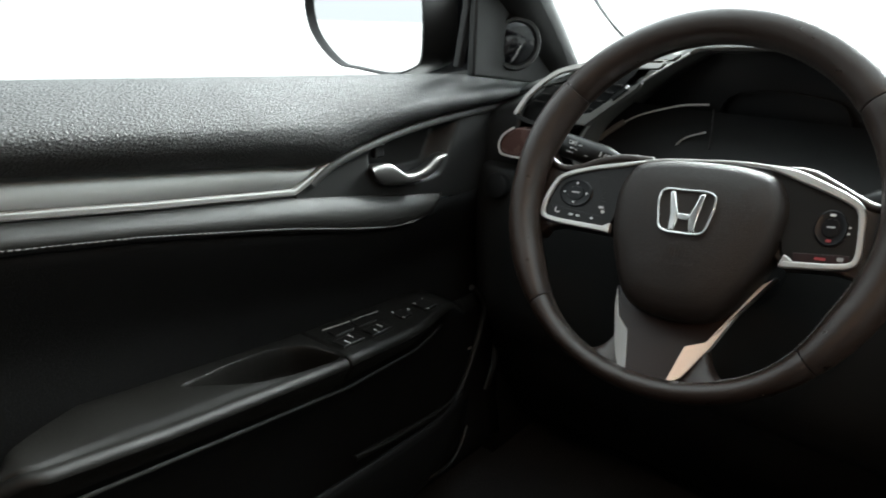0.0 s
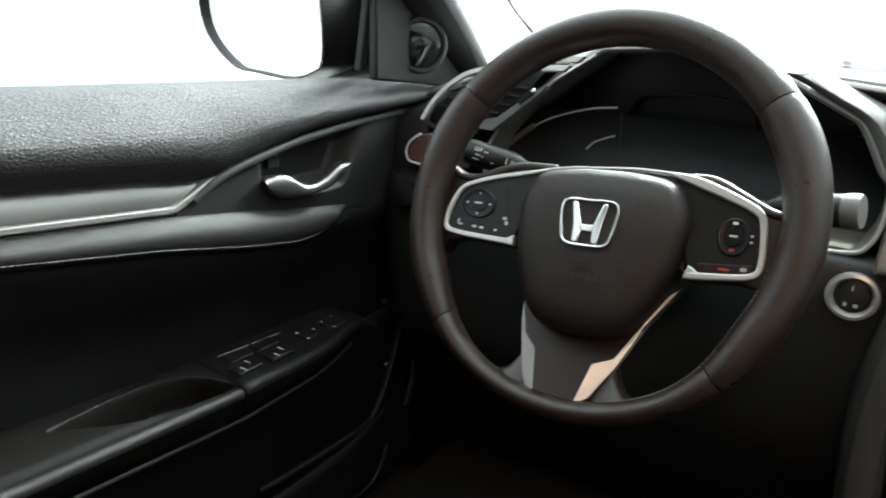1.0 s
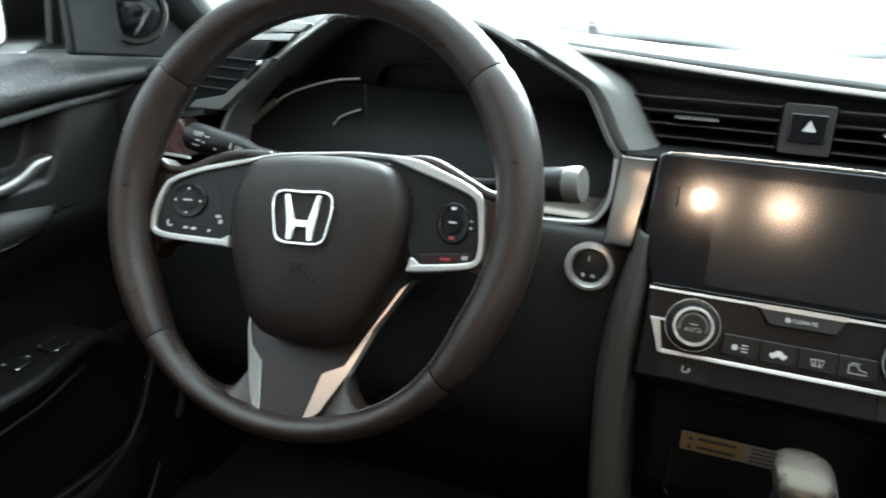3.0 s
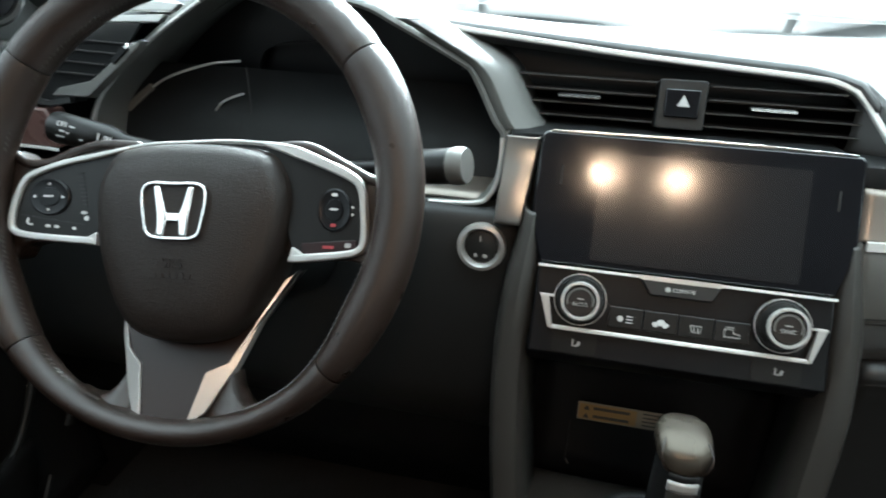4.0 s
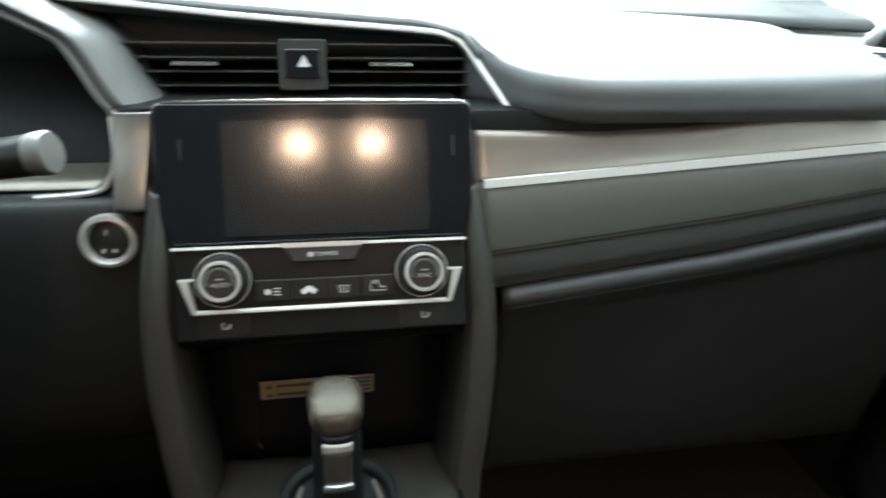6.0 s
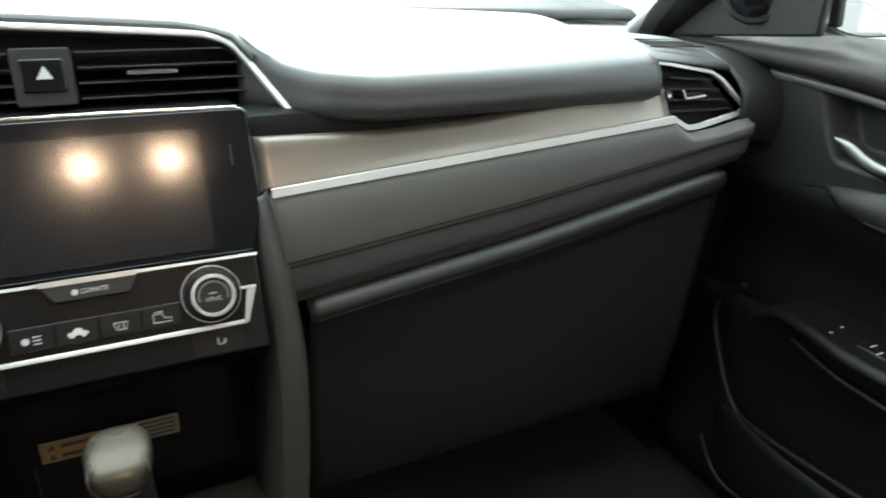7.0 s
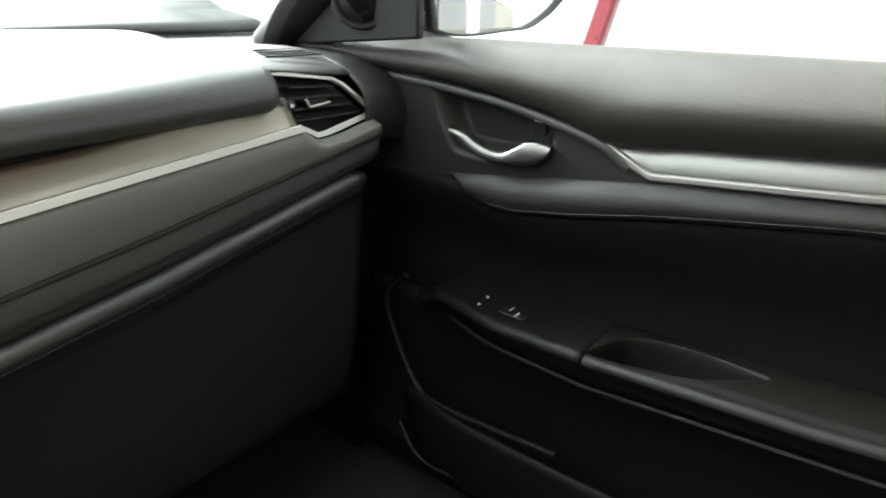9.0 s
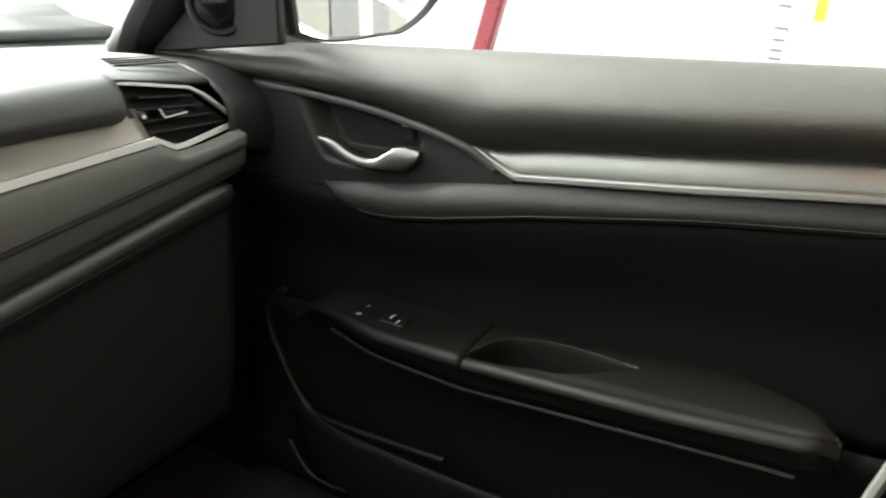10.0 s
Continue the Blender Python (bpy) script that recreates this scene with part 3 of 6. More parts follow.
    part("armrest_lip", sweep([(s * (0.651 + 0.035 * ease(y, 0.60, 0.76)), y, ARM_LOW(y) - 0.003) for y in np.linspace(0.20, 0.69, 40)], circle(0.0022, 8), (0, 0, 1)), ARMPAD, body)
    # switches
    if left:
        spots = [(0.533, 0.679), (0.577, 0.677)]
        for y in (0.545, 0.582):
            part("rear_window_switch", plate(rounded(0.018, 0.030, 0.003), axes((s * 0.7065, y, ARM_TOP(y) + 0.0005), (1, 0, 0), (0, 1, 0)), 0.003), SWITCHFACE, body, "black rear window switch", bevel=0.0012)
        part("switch_edge_line", sweep([(s * 0.7225, 0.531, ARM_TOP(0.531) + 0.0015), (s * 0.7190, 0.571, ARM_TOP(0.571) + 0.0015)], slab(0.0010, 0.0012), (0, 0, 1)), SILVER, body)
        part("switch_edge_line", sweep([(s * 0.7190, 0.575, ARM_TOP(0.575) + 0.0015), (s * 0.7165, 0.615, ARM_TOP(0.615) + 0.0015)], slab(0.0010, 0.0012), (0, 0, 1)), SILVER, body)
    else:
        spots = [(0.606, 0.680)]
    for y, x in spots:
        z = ARM_TOP(y)
        sw = part("window_switch", plate(rounded(0.020, 0.032, 0.003), axes((s * x, y, z + 0.0005), (1, 0, 0), (0, 1, 0)), 0.004), SWITCHFACE, body, "black window switch", bevel=0.0015)
        part("switch_mark", joined(plate(rounded(0.010, 0.0016, 0.0005), axes((s * (x - 0.004), y - 0.006, z + 0.0046), (1, 0, 0), (0, 1, 0)), 0.0004),
                                   plate(rounded(0.010, 0.0016, 0.0005), axes((s * (x + 0.004), y + 0.006, z + 0.0046), (1, 0, 0), (0, 1, 0)), 0.0004)), MARK, sw)
        part("switch_edge", plate(rounded(0.020, 0.0014, 0.0005), axes((s * x, y - 0.017, z + 0.003), (1, 0, 0), (0, 1, 0)), 0.0012), CHROME, sw)
    if left:
        for name_, y, x, w in (("lock_switch", 0.630, 0.687, 0.020), ("mirror_switch", 0.673, 0.688, 0.026)):
            part(name_, plate(rounded(w, w, 0.005), axes((s * x, y, ARM_TOP(y) + 0.0005), (1, 0, 0), (0, 1, 0)), 0.004), SWITCHFACE, body, bevel=0.0015)
        for y, x in ((0.622, 0.696), (0.643, 0.689), (0.621, 0.676), (0.663, 0.696), (0.684, 0.700), (0.682, 0.685), (0.664, 0.674)):
            part("switch_mark", plate(rounded(0.0044, 0.0020, 0.0005), axes((s * x, y, ARM_TOP(y) + 0.0047), (1, 0, 0), (0, 1, 0)), 0.0004), MARK, body)
    else:
        for x, y in ((0.697, 0.655), (0.676, 0.652)):
            part("switch_mark", plate(rounded(0.004, 0.002, 0.0006), axes((s * x, y, ARM_TOP(y) + 0.001), (1, 0, 0), (0, 1, 0)), 0.0006), MARK, body)

    # lower panel and map pocket
    low = lambda y: [(0.705 + 0.02 * math.sin(math.pi * k), ARM_LOW(min(y, 0.75)) + (0.32 - ARM_LOW(min(y, 0.75))) * k) for k in np.linspace(0, 1, 10)]
    part("lower_panel", loft(np.linspace(-0.33, 0.90, 30), low), DARK, body, "black plastic lower door panel", solid=0.003)
    rows = []
    for k in np.linspace(0, 1, 10):
        rows.append([(s * (0.690 - 0.028 * math.sin(math.pi * min(1, (y + 0.33) / 0.7) * 0.5) * (1 - k * k) + 0.02 * ease(y, 0.66, 0.77)), y, 0.466 + 0.03 * ease(-y, -0.6, 0.2) - 0.13 * k) for y in np.linspace(-0.33, 0.77, 40)])
    part("map_pocket", grid(rows), DARK, body, "dark plastic map pocket", solid=0.005)
    part("pocket_rim", sweep(curve_through([(s * 0.688, 0.775, 0.626), (s * 0.690, 0.808, 0.592), (s * 0.690, 0.803, 0.545), (s * 0.684, 0.752, 0.470), (s * 0.676, 0.69, 0.464), (s * 0.672, 0.534, 0.478)], 8), circle(0.0046, 10), (-s, 0, 0)), ARMPAD, body)
    part("speaker_ring", sweep(curve_through([(s * 0.700, 0.80, 0.38), (s * 0.690, 0.75, 0.345), (s * 0.688, 0.66, 0.352), (s * 0.69, 0.58, 0.36)], 8), circle(0.0025, 8), (-s, 0, 0)), PLASTIC, body)

    # corner panel with the tweeter
    tri = [(0.763, 0.916), (0.98, 0.893), (0.955, 0.93), (0.86, 1.01), (0.79, 1.068), (0.762, 1.085)]
    sail = part("corner_panel", plate(tri, axes((s * 0.700, 0, 0), (0, 1, 0), (0, 0, 1)), 0.006, 0.006), PLASTIC, body, "dark triangular corner panel with a round tweeter", bevel=0.003)
    tm = axes((s * 0.688, 0.843, 0.956), (0.6, -0.8 * s, 0), (0, 0, 1))
    part("tweeter_ring", hoop([(0.024, -0.004), (0.035, -0.004), (0.036, 0.0), (0.033, 0.006), (0.029, 0.006), (0.027, 0.001), (0.024, 0.0)], tm, 40), PLASTIC, sail)
    part("tweeter_dome", lathe([(0.028, -0.002), (0.027, 0.003), (0.022, 0.005), (0.014, 0.0065), (0.006, 0.0072), (0.0, 0.0074)], tm, 32), GLOSS, sail, "shiny dark tweeter grille")
    # window channel
    part("window_channel", sweep([(s * 0.722, 0.766, 0.925), (s * 0.710, 0.766, 1.0), (s * 0.69, 0.735, 1.10)], slab(0.010, 0.012), (0, 1, 0)), RUBBER, body, bevel=0.002)
    part("belt_seal", sweep([(s * 0.757, y, BELT(y) - 0.010) for y in np.linspace(-0.33, 0.735, 20)], slab(0.010, 0.010), (0, 0, 1)), RUBBER, body, bevel=0.002)
    return body


def wing_mirror(side):
    s = side
    ob = thing("wing_mirror", (s * 0.80, 0.80, 0.90), "dark wing mirror outside the front window with bright glass", "mirror", "wing mirrors")
    rim = [(0.780, 0.935), (0.800, 0.916), (0.845, 0.905), (0.92, 0.908), (0.965, 0.912), (1.012, 0.938), (1.040, 0.972), (1.045, 1.02), (1.02, 1.062), (0.96, 1.080), (0.86, 1.080), (0.80, 1.06), (0.782, 1.01)]
    cx = sum(x for x, z in rim) / len(rim)
    cz = sum(z for x, z in rim) / len(rim)
    wide = 1.14 if s > 0 else 1.0
    turn = lambda x, y, z: (s * (0.78 + (x - 0.78) * wide), y + 0.10 * (x - 0.78), z)
    out = curve_through(rim, 4, True)
    scale = lambda k: [(cx + (x - cx) * k, cz + (z - cz) * k) for x, z in out]
    lean = lambda x: (0.075 if s > 0 else 0.006) * (1.045 - x) / 0.265
    shell = [[turn(x, 0.87, z) for x, z in scale(0.88)], [turn(x, 0.764 + lean(x), z) for x, z in scale(0.955)], [turn(x, 0.756 + lean(x), z) for x, z in scale(0.975)], [turn(x, 0.756 + lean(x), z) for x, z in scale(1.0)], [turn(x, 0.80 + 0.6 * lean(x), z) for x, z in scale(1.02)],
             [turn(x, 0.875, z) for x, z in scale(0.9)], [turn(x, 0.91, z) for x, z in scale(0.6)]]
    part("housing", capped(shell), SWITCHFACE, ob, "gloss dark mirror housing")
    glass = [(turn(x, 0.764 + lean(x), z)) for x, z in scale(0.968)]
    bm = bmesh.new()
    a = [bm.verts.new(p) for p in glass]
    b = [bm.verts.new((p[0], p[1] + 0.003, p[2])) for p in glass]
    bm.faces.new(a)
    bm.faces.new(b[::-1])
    for i in range(len(a)):
        k = (i + 1) % len(a)
        bm.faces.new((a[i], b[i], b[k], a[k]))
    part("mirror_glass", bm, MIRROR, ob, "bright mirror glass")
    part("foot", capped([[(s * x, 0.79 + dy, z) for dy, z in ((0.05, z0), (0.13, z0), (0.13, z1), (0.05, z1))] for x, z0, z1 in ((0.735, 0.875, 1.03), (0.79, 0.875, 1.03), (0.86, 0.895, 1.03))]), GLOSS, ob, "black mirror foot", bevel=0.008)
    return ob


for side in (-1, 1):
    door(side)
    wing_mirror(side)

# ---- dashboard ----
dash = thing("dashboard", (0, 0.95, 0.30), "black and grey dashboard with silver trim lines", "dashboard", kind="structure")
PAD_BACK = line([-0.70, -0.5, 0.0, 0.16, 0.30, 0.40, 0.50, 0.545, 0.58], [1.02, 1.12, 1.19, 1.17, 1.11, 1.04, 0.945, 0.885, 0.84])
CHROME_Z = line([0.12, 0.132, 0.541, 0.568, 0.60, 0.66], [0.809, 0.810, 0.838, 0.8215, 0.8235, 0.8335])
SEAM_Z = line([0.12, 0.204, 0.369, 0.643, 0.70], [0.742, 0.751, 0.770, 0.810, 0.818])
LID_Z = line([0.12, 0.161, 0.37, 0.621, 0.68], [0.696, 0.701, 0.727, 0.770, 0.780])

# low shelf that runs to the windscreen
shelf = [[(x, y - 0.11 * (x / 0.7) ** 2 * k, z) for x in np.linspace(-0.71, 0.71, 31)] for k, y, z in ((0, 0.90, 0.872), (0.2, 0.96, 0.883), (0.6, 1.08, 0.893), (1, 1.21, 0.900), (1, 1.215, 0.86))]
part("windscreen_shelf", grid(shelf), PLASTIC, dash, solid=0.004)
part("defroster_slot", sweep(curve_through([(x, 1.165 - 0.11 * (x / 0.7) ** 2, 0.9015) for x in np.linspace(-0.5, 0.5, 9)], 3), slab(0.022, 0.006), (0, 0, 1)), DARK, dash)

# passenger's raised pad
rows = []
for x in list(np.linspace(0.131, 0.22, 18)) + list(np.linspace(0.228, 0.512, 34)):
    yb = PAD_BACK(x)
    e = ease(x, 0.44, 0.512)
    lift = float(np.interp(x, [0.131, 0.145, 0.163, 0.18, 0.20, 0.23], [0.040, 0.022, 0.008, 0.004, 0.002, 0.0]))
    top = 0.925 - 0.030 * e
    yf = float(np.interp(x, [0.131, 0.145, 0.163, 0.18, 0.20, 0.23], [0.866, 0.852, 0.832, 0.812, 0.795, 0.783]))
    k = yb - yf
    lipy = float(np.interp(x, [0.131, 0.150, 0.163, 0.180, 0.205, 0.23], [0.872, 0.850, 0.833, 0.809, 0.793, 0.783]))
    rows.append([(x, y, z) for y, z in curve_through([(lipy + 0.040, 0.852), (lipy + 0.016, 0.858), (lipy + 0.002, 0.866), (0.7 * lipy + 0.3 * yf, 0.876 + 0.3 * lift), (yf + 0.008, 0.893 + 0.7 * lift), (yf + 0.20 * k, 0.906 + 0.5 * lift - 0.006 * e),
                                                      (yf + 0.45 * k, top), (yf + 0.75 * k, top), (yb - 0.010, top - 0.006), (yb, top - 0.020), (yb + 0.004, 0.875)], 4)])
part("passenger_pad", grid(rows), DASH, dash, "soft dark pad on top of the dashboard, greyed to carry haze", solid=0.004)

# middle pad behind the air vents
rows = []
for x in np.linspace(-0.24, 0.140, 30):
    yb = PAD_BACK(x)
    zf = np.interp(x, [-0.24, -0.05, 0.09, 0.125, 0.142, 0.155], [0.949, 0.936, 0.9275, 0.921, 0.902, 0.880])
    yf = float(np.interp(x, [-0.24, 0.09, 0.125, 0.155], [0.880, 0.877, 0.868, 0.843]))
    zt = max(zf + 0.006, 0.925)
    rows.append([(x, y, z) for y, z in curve_through([(yf + 0.01, zf - 0.012), (yf - 0.003, zf - 0.004), (yf, zf + 0.002), (yf + 0.03, zf + 0.007), (yf + 0.5 * (yb - yf), (zt + 0.93) / 2), (yb - 0.02, 0.922), (yb, 0.905), (yb + 0.004, 0.88)], 4)])
part("middle_pad", grid(rows), DASH, dash, "soft dash pad above the middle vents", solid=0.004)

# middle vents
CROWN = [(-0.225, 0.874, 0.9455), (-0.14, 0.872, 0.938), (-0.05, 0.870, 0.9305), (0.085, 0.869, 0.922), (0.112, 0.867, 0.9185), (0.128, 0.862, 0.911), (0.143, 0.849, 0.891), (0.163, 0.827, 0.862)]
part("vent_crown", sweep(curve_through(CROWN, 6), [(-0.0028, -0.003), (0.0028, -0.003), (0.0022, 0.003), (-0.0022, 0.003)], (0, -1, 0.2)), BRIGHT, dash, "bright silver line above the middle vents", bevel=0.001)
vent = part("middle_vent", plate([(-0.215, 0.945), (-0.05, 0.933), (0.09, 0.9235), (0.125, 0.914), (0.16, 0.862), (0.13, 0.860), (-0.14, 0.860), (-0.165, 0.885)], axes((0, 0.915, 0), (1, 0, 0), (0, 0, 1)), 0.004), VENTBLACK, dash, "dark middle air vent with thin slats")
for k, z in enumerate((0.8745, 0.886, 0.8975, 0.909)):
    for x0, x1 in ((-0.170 - 0.012 * k, -0.032), (0.012, 0.152 - 0.011 * k)):
        part("slat", sweep([(x0, 0.876, z), (x1, 0.876, z)], [(-0.0006, -0.014), (0.0006, -0.014), (0.0008, 0.012), (-0.0008, 0.012)], (0, -1, 0.10)), VENTBLACK, vent)
        part("slat_edge", sweep([(x0, 0.8635, z + 0.0012), (x1, 0.8635, z + 0.0012)], slab(0.0009, 0.0012), (0, -1, 0.1)), FIN, vent)
for x in (-0.0975, 0.064):
    part("vent_tab", plate(rounded(0.037, 0.003, 0.001), axes((x, 0.866, 0.8938), (1, 0, 0), (0, 0.1, 1)), 0.008), VENTBLACK, vent, bevel=0.001)
    part("tab_line", plate(rounded(0.036, 0.0022, 0.0008), axes((x, 0.8575, 0.8945), (1, 0, 0), (0, 0.1, 1)), 0.001), CHROME, vent)
HZ = axes((-0.0105, 0.862, 0.893), (1, 0, 0), (0, 0.2, 1))
hazard = part("hazard_switch", plate(rounded(0.040, 0.042, 0.003), HZ, 0.004, 0.03), PLASTIC, dash, "hazard switch with a white triangle", bevel=0.001)
part("button", plate(moved(rounded(0.029, 0.024, 0.002), 0, 0.001), HZ, 0.0065), GLOSS, hazard, bevel=0.001)
part("triangle", plate([(-0.0055, -0.0035), (0.0055, -0.0035), (0.0, 0.006)], HZ @ Matrix.Translation((0.001, 0.002, 0.0066)), 0.0004), MARK, hazard)

# shelf between vents and screen, and the fascia behind all
part("stack_top", grid([[(x, y, z) for x in np.linspace(-0.150, 0.120, 12)] for y, z in ((0.92, 0.864), (0.87, 0.866), (0.83, 0.868), (0.814, 0.867), (0.813, 0.862))]), DARK, dash, solid=0.003)
part("fascia", grid([[(x, y, z) for x in np.linspace(-0.70, 0.70, 20)] for y, z in ((0.90, 0.89), (0.86, 0.80), (0.835, 0.70), (0.86, 0.50), (0.95, 0.35))]), DARK, dash, "black inner face of the dashboard", solid=0.004)

# passenger's trim: satin panel, bright line, grey pad, seam, glovebox
XS = list(np.linspace(0.128, 0.541, 32)) + list(np.linspace(0.548, 0.652, 14))
SATIN_Z = line([0.116, 0.24, 0.32, 0.43, 0.50, 0.54], [0.848, 0.845, 0.848, 0.859, 0.864, 0.864])
part("satin_panel", grid([[(x, y, z) for y, z in curve_through([(0.812, SATIN_Z(x) + 0.001), (0.804, SATIN_Z(x) - 0.001), (0.800, SATIN_Z(x) * 0.65 + CHROME_Z(x) * 0.35), (0.795, SATIN_Z(x) * 0.3 + CHROME_Z(x) * 0.7), (0.790, CHROME_Z(x) + 0.001)], 4)] for x in np.linspace(0.126, 0.538, 36)]), BEIGE, dash, "satin champagne trim panel", solid=0.003)
# recess face coloured dark for the shadow under the pad lip
part("trim_reveal", grid([[(x, y, z) for y, z in ((0.810, SATIN_Z(x) - 0.004), (0.808, SATIN_Z(x) + 0.004), (0.812, 0.864), (0.845, 0.866))] for x in np.linspace(0.118, 0.538, 30)]), DARK, dash, "recess under the dash pad, its shadow in the dark colour", solid=0.002)
part("bright_line", sweep([(x, 0.7855, CHROME_Z(x) - 0.001) for x in np.linspace(0.134, 0.541, 12)], [(-0.0036, -0.002), (0.0036, -0.002), (0.0034, 0.0022), (-0.0034, 0.0022)], (0, -1, 0.1)), BRIGHT, dash, "bright trim line", flat=True)
part("grey_pad", grid([[(x, y, z) for y, z in curve_through([(0.793, CHROME_Z(x) - 0.003), (0.7855, CHROME_Z(x) - 0.007), (0.7815, CHROME_Z(x) * 0.6 + SEAM_Z(x) * 0.4), (0.7812, CHROME_Z(x) * 0.25 + SEAM_Z(x) * 0.75), (0.7825, SEAM_Z(x) + 0.003), (0.7850, SEAM_Z(x) - 0.0015)], 4)] for x in XS]), GREYPAD, dash, "grey padded dash face", solid=0.003)
for dz in (0.0045, -0.0005):
    part("seam_line", sweep([(x, 0.7810 if dz > 0 else 0.7824, SEAM_Z(x) + dz) for x in XS], circle(0.0008, 5), (0, -1, 0)), DARK, dash)
# takes the greyed pad colour too, in place of veiling haze
part("under_face", grid([[(x, y, z) for y, z in curve_through([(0.788, SEAM_Z(x) - 0.0005), (0.7852, SEAM_Z(x) - 0.003), (0.7868, SEAM_Z(x) * 0.5 + LID_Z(x) * 0.5), (0.7905, LID_Z(x) + 0.016), (0.7955, LID_Z(x) + 0.007), (0.805, LID_Z(x) + 0.004)], 4)] for x in XS]), DASH, dash, "dark lower dash face", solid=0.003)
glovebox = thing("glovebox", (0.39, 0.80, 0.45), "closed black glovebox lid below the dashboard", "glovebox")
lip = lambda x: 1 - ease(x, 0.608, 0.629)                     # the lip rounds off towards the door
lid_lip = lambda x: [(0.815, LID_Z(x) + 0.001 * lip(x)), (0.802, LID_Z(x) + 0.0045 * lip(x)), (0.792, LID_Z(x) + 0.0030 * lip(x)), (0.7862, LID_Z(x) - 0.0010), (0.7843, LID_Z(x) - 0.0060), (0.7850, LID_Z(x) - 0.0115)]
lid_face = lambda x: [(0.7850, LID_Z(x) - 0.0115), (0.7880, LID_Z(x) - 0.020), (0.793, LID_Z(x) - 0.036), (0.803, 0.62), (0.812, 0.54), (0.83, 0.46), (0.87, 0.45)]
lid_xs = np.linspace(0.158, 0.628, 44)
part("lid_edge", grid([[(x, y, z) for y, z in curve_through(lid_lip(x), 4)] for x in lid_xs]), LIDEDGE, glovebox, "soft rounded upper edge of the lid", solid=0.004)
part("lid", grid([[(x, y, z) for y, z in curve_through(lid_face(x), 4)] for x in lid_xs]), LIDEDGE, glovebox, solid=0.004)

# side vent for the passenger
RV = [(0.512, 0.892), (0.545, 0.887), (0.608, 0.876), (0.624, 0.868), (0.665, 0.836), (0.656, 0.831), (0.585, 0.823), (0.570, 0.823), (0.545, 0.836), (0.530, 0.858)]
RVM = Matrix(((1, 0, 0, 0), (0.10, 0.25, -1, 0.800 - 0.10 * 0.545 - 0.25 * 0.836), (0, 1, 0.2, 0), (0, 0, 0, 1)))
cxz = (0.585, 0.852)
side_vent = part("side_vent", plate([(cxz[0] + (x - cxz[0]) * 0.98, cxz[1] + (z - cxz[1]) * 0.98) for x, z in RV], RVM, -0.012, 0.03), VENTBLACK, dash, "dark side air vent with a silver frame")
part("vent_frame", ribbon(RV[:5], 0.0030, RVM, 0.006), BRIGHT, side_vent, "bright silver frame")
part("vent_lower_frame", ribbon(RV[4:-1], 0.0050, RVM, 0.006), BRIGHT, side_vent, "bright silver lower frame")
part("vent_bezel", ribbon([RV[-2], RV[-1], RV[0]], 0.006, RVM, 0.004), PLASTIC, side_vent)
for k in range(4):
    z = 0.8385 + 0.0108 * k
    part("slat", sweep([RVM @ Vector((0.534 + 0.004 * k, z + 0.004, -0.006)), RVM @ Vector((0.645 - 0.011 * k, z - 0.002, -0.006))], [(-0.001, -0.010), (0.001, -0.010), (0.0010, 0.008), (-0.0010, 0.008)], (0, -1, 0.15)), VENTBLACK, side_vent)
part("vent_tab", plate(rounded(0.030, 0.006, 0.002), RVM @ Matrix.Translation((0.578, 0.855, 0.0)), 0.006, 0.01), DARK, side_vent, bevel=0.001)
part("tab_line", ribbon([(0.562, 0.861), (0.566, 0.8525), (0.596, 0.8535)], 0.0016, RVM @ Matrix.Translation((0, 0, 0.006)), 0.0014), BRIGHT, side_vent)
part("wheel_dot", plate(rounded(0.0035, 0.0035, 0.0015), RVM @ Matrix.Translation((0.541, 0.857, 0.006)), 0.0015), BRIGHT, side_vent)
part("vent_wheel", lathe([(0.001, -0.004), (0.006, -0.004), (0.006, 0.004), (0.001, 0.004)], RVM @ Matrix.Translation((0.541, 0.857, 0.001)) @ pose(0, 0, 0, 0, 90, 0), 16), PLASTIC, side_vent)
# dash end by the passenger's door, and grille on top of it
part("dash_end", grid([[(x, y, z) for y, z in curve_through([(0.80, SEAM_Z(x) - 0.004 - 0.3 * (x - 0.64)), (0.792, 0.838 - 0.2 * (x - 0.64)), (0.805, 0.868 - 0.1 * (x - 0.64)), (0.86, 0.890), (0.95, 0.893)], 4)] for x in np.linspace(0.640, 0.712, 8)]), PLASTIC, dash, solid=0.003)
part("vent_hood", grid([[(x, y, z) for y, z in curve_through([(0.803 + 0.1 * (x - 0.5), 0.896 - 0.14 * (x - 0.5)), (0.83, 0.900 - 0.12 * (x - 0.5)), (0.90, 0.898), (1.0, 0.895)], 4)] for x in np.linspace(0.505, 0.64, 12)]), PLASTIC, dash, solid=0.003)
for k in range(4):
    part("demister_slat", sweep([(0.555 + 0.008 * k, 0.852 + 0.018 * k, 0.9005), (0.625 + 0.004 * k, 0.846 + 0.018 * k, 0.8985)], slab(0.003, 0.002), (0, 0, 1)), DARK, dash)

# ---- middle stack ----
FACE = axes((0, 0.756, 0.774), (1, 0, 0), (0, 0.371, 0.928))
stack = thing("centre_console", (0, 0.70, 0.27), "dark centre console with screen surround and side fins", "console", kind="structure")
unit = thing("touch_screen", (0, 0.77, 0.78), "large black touch screen, switched off, in the dashboard", "screen")
panel = [(-0.1125, 0.002), (0.1125, 0.002), (0.119, 0.022), (0.1235, 0.045), (0.1225, 0.106), (0.119, 0.110), (-0.119, 0.110), (-0.1225, 0.106), (-0.1235, 0.045), (-0.119, 0.022)]
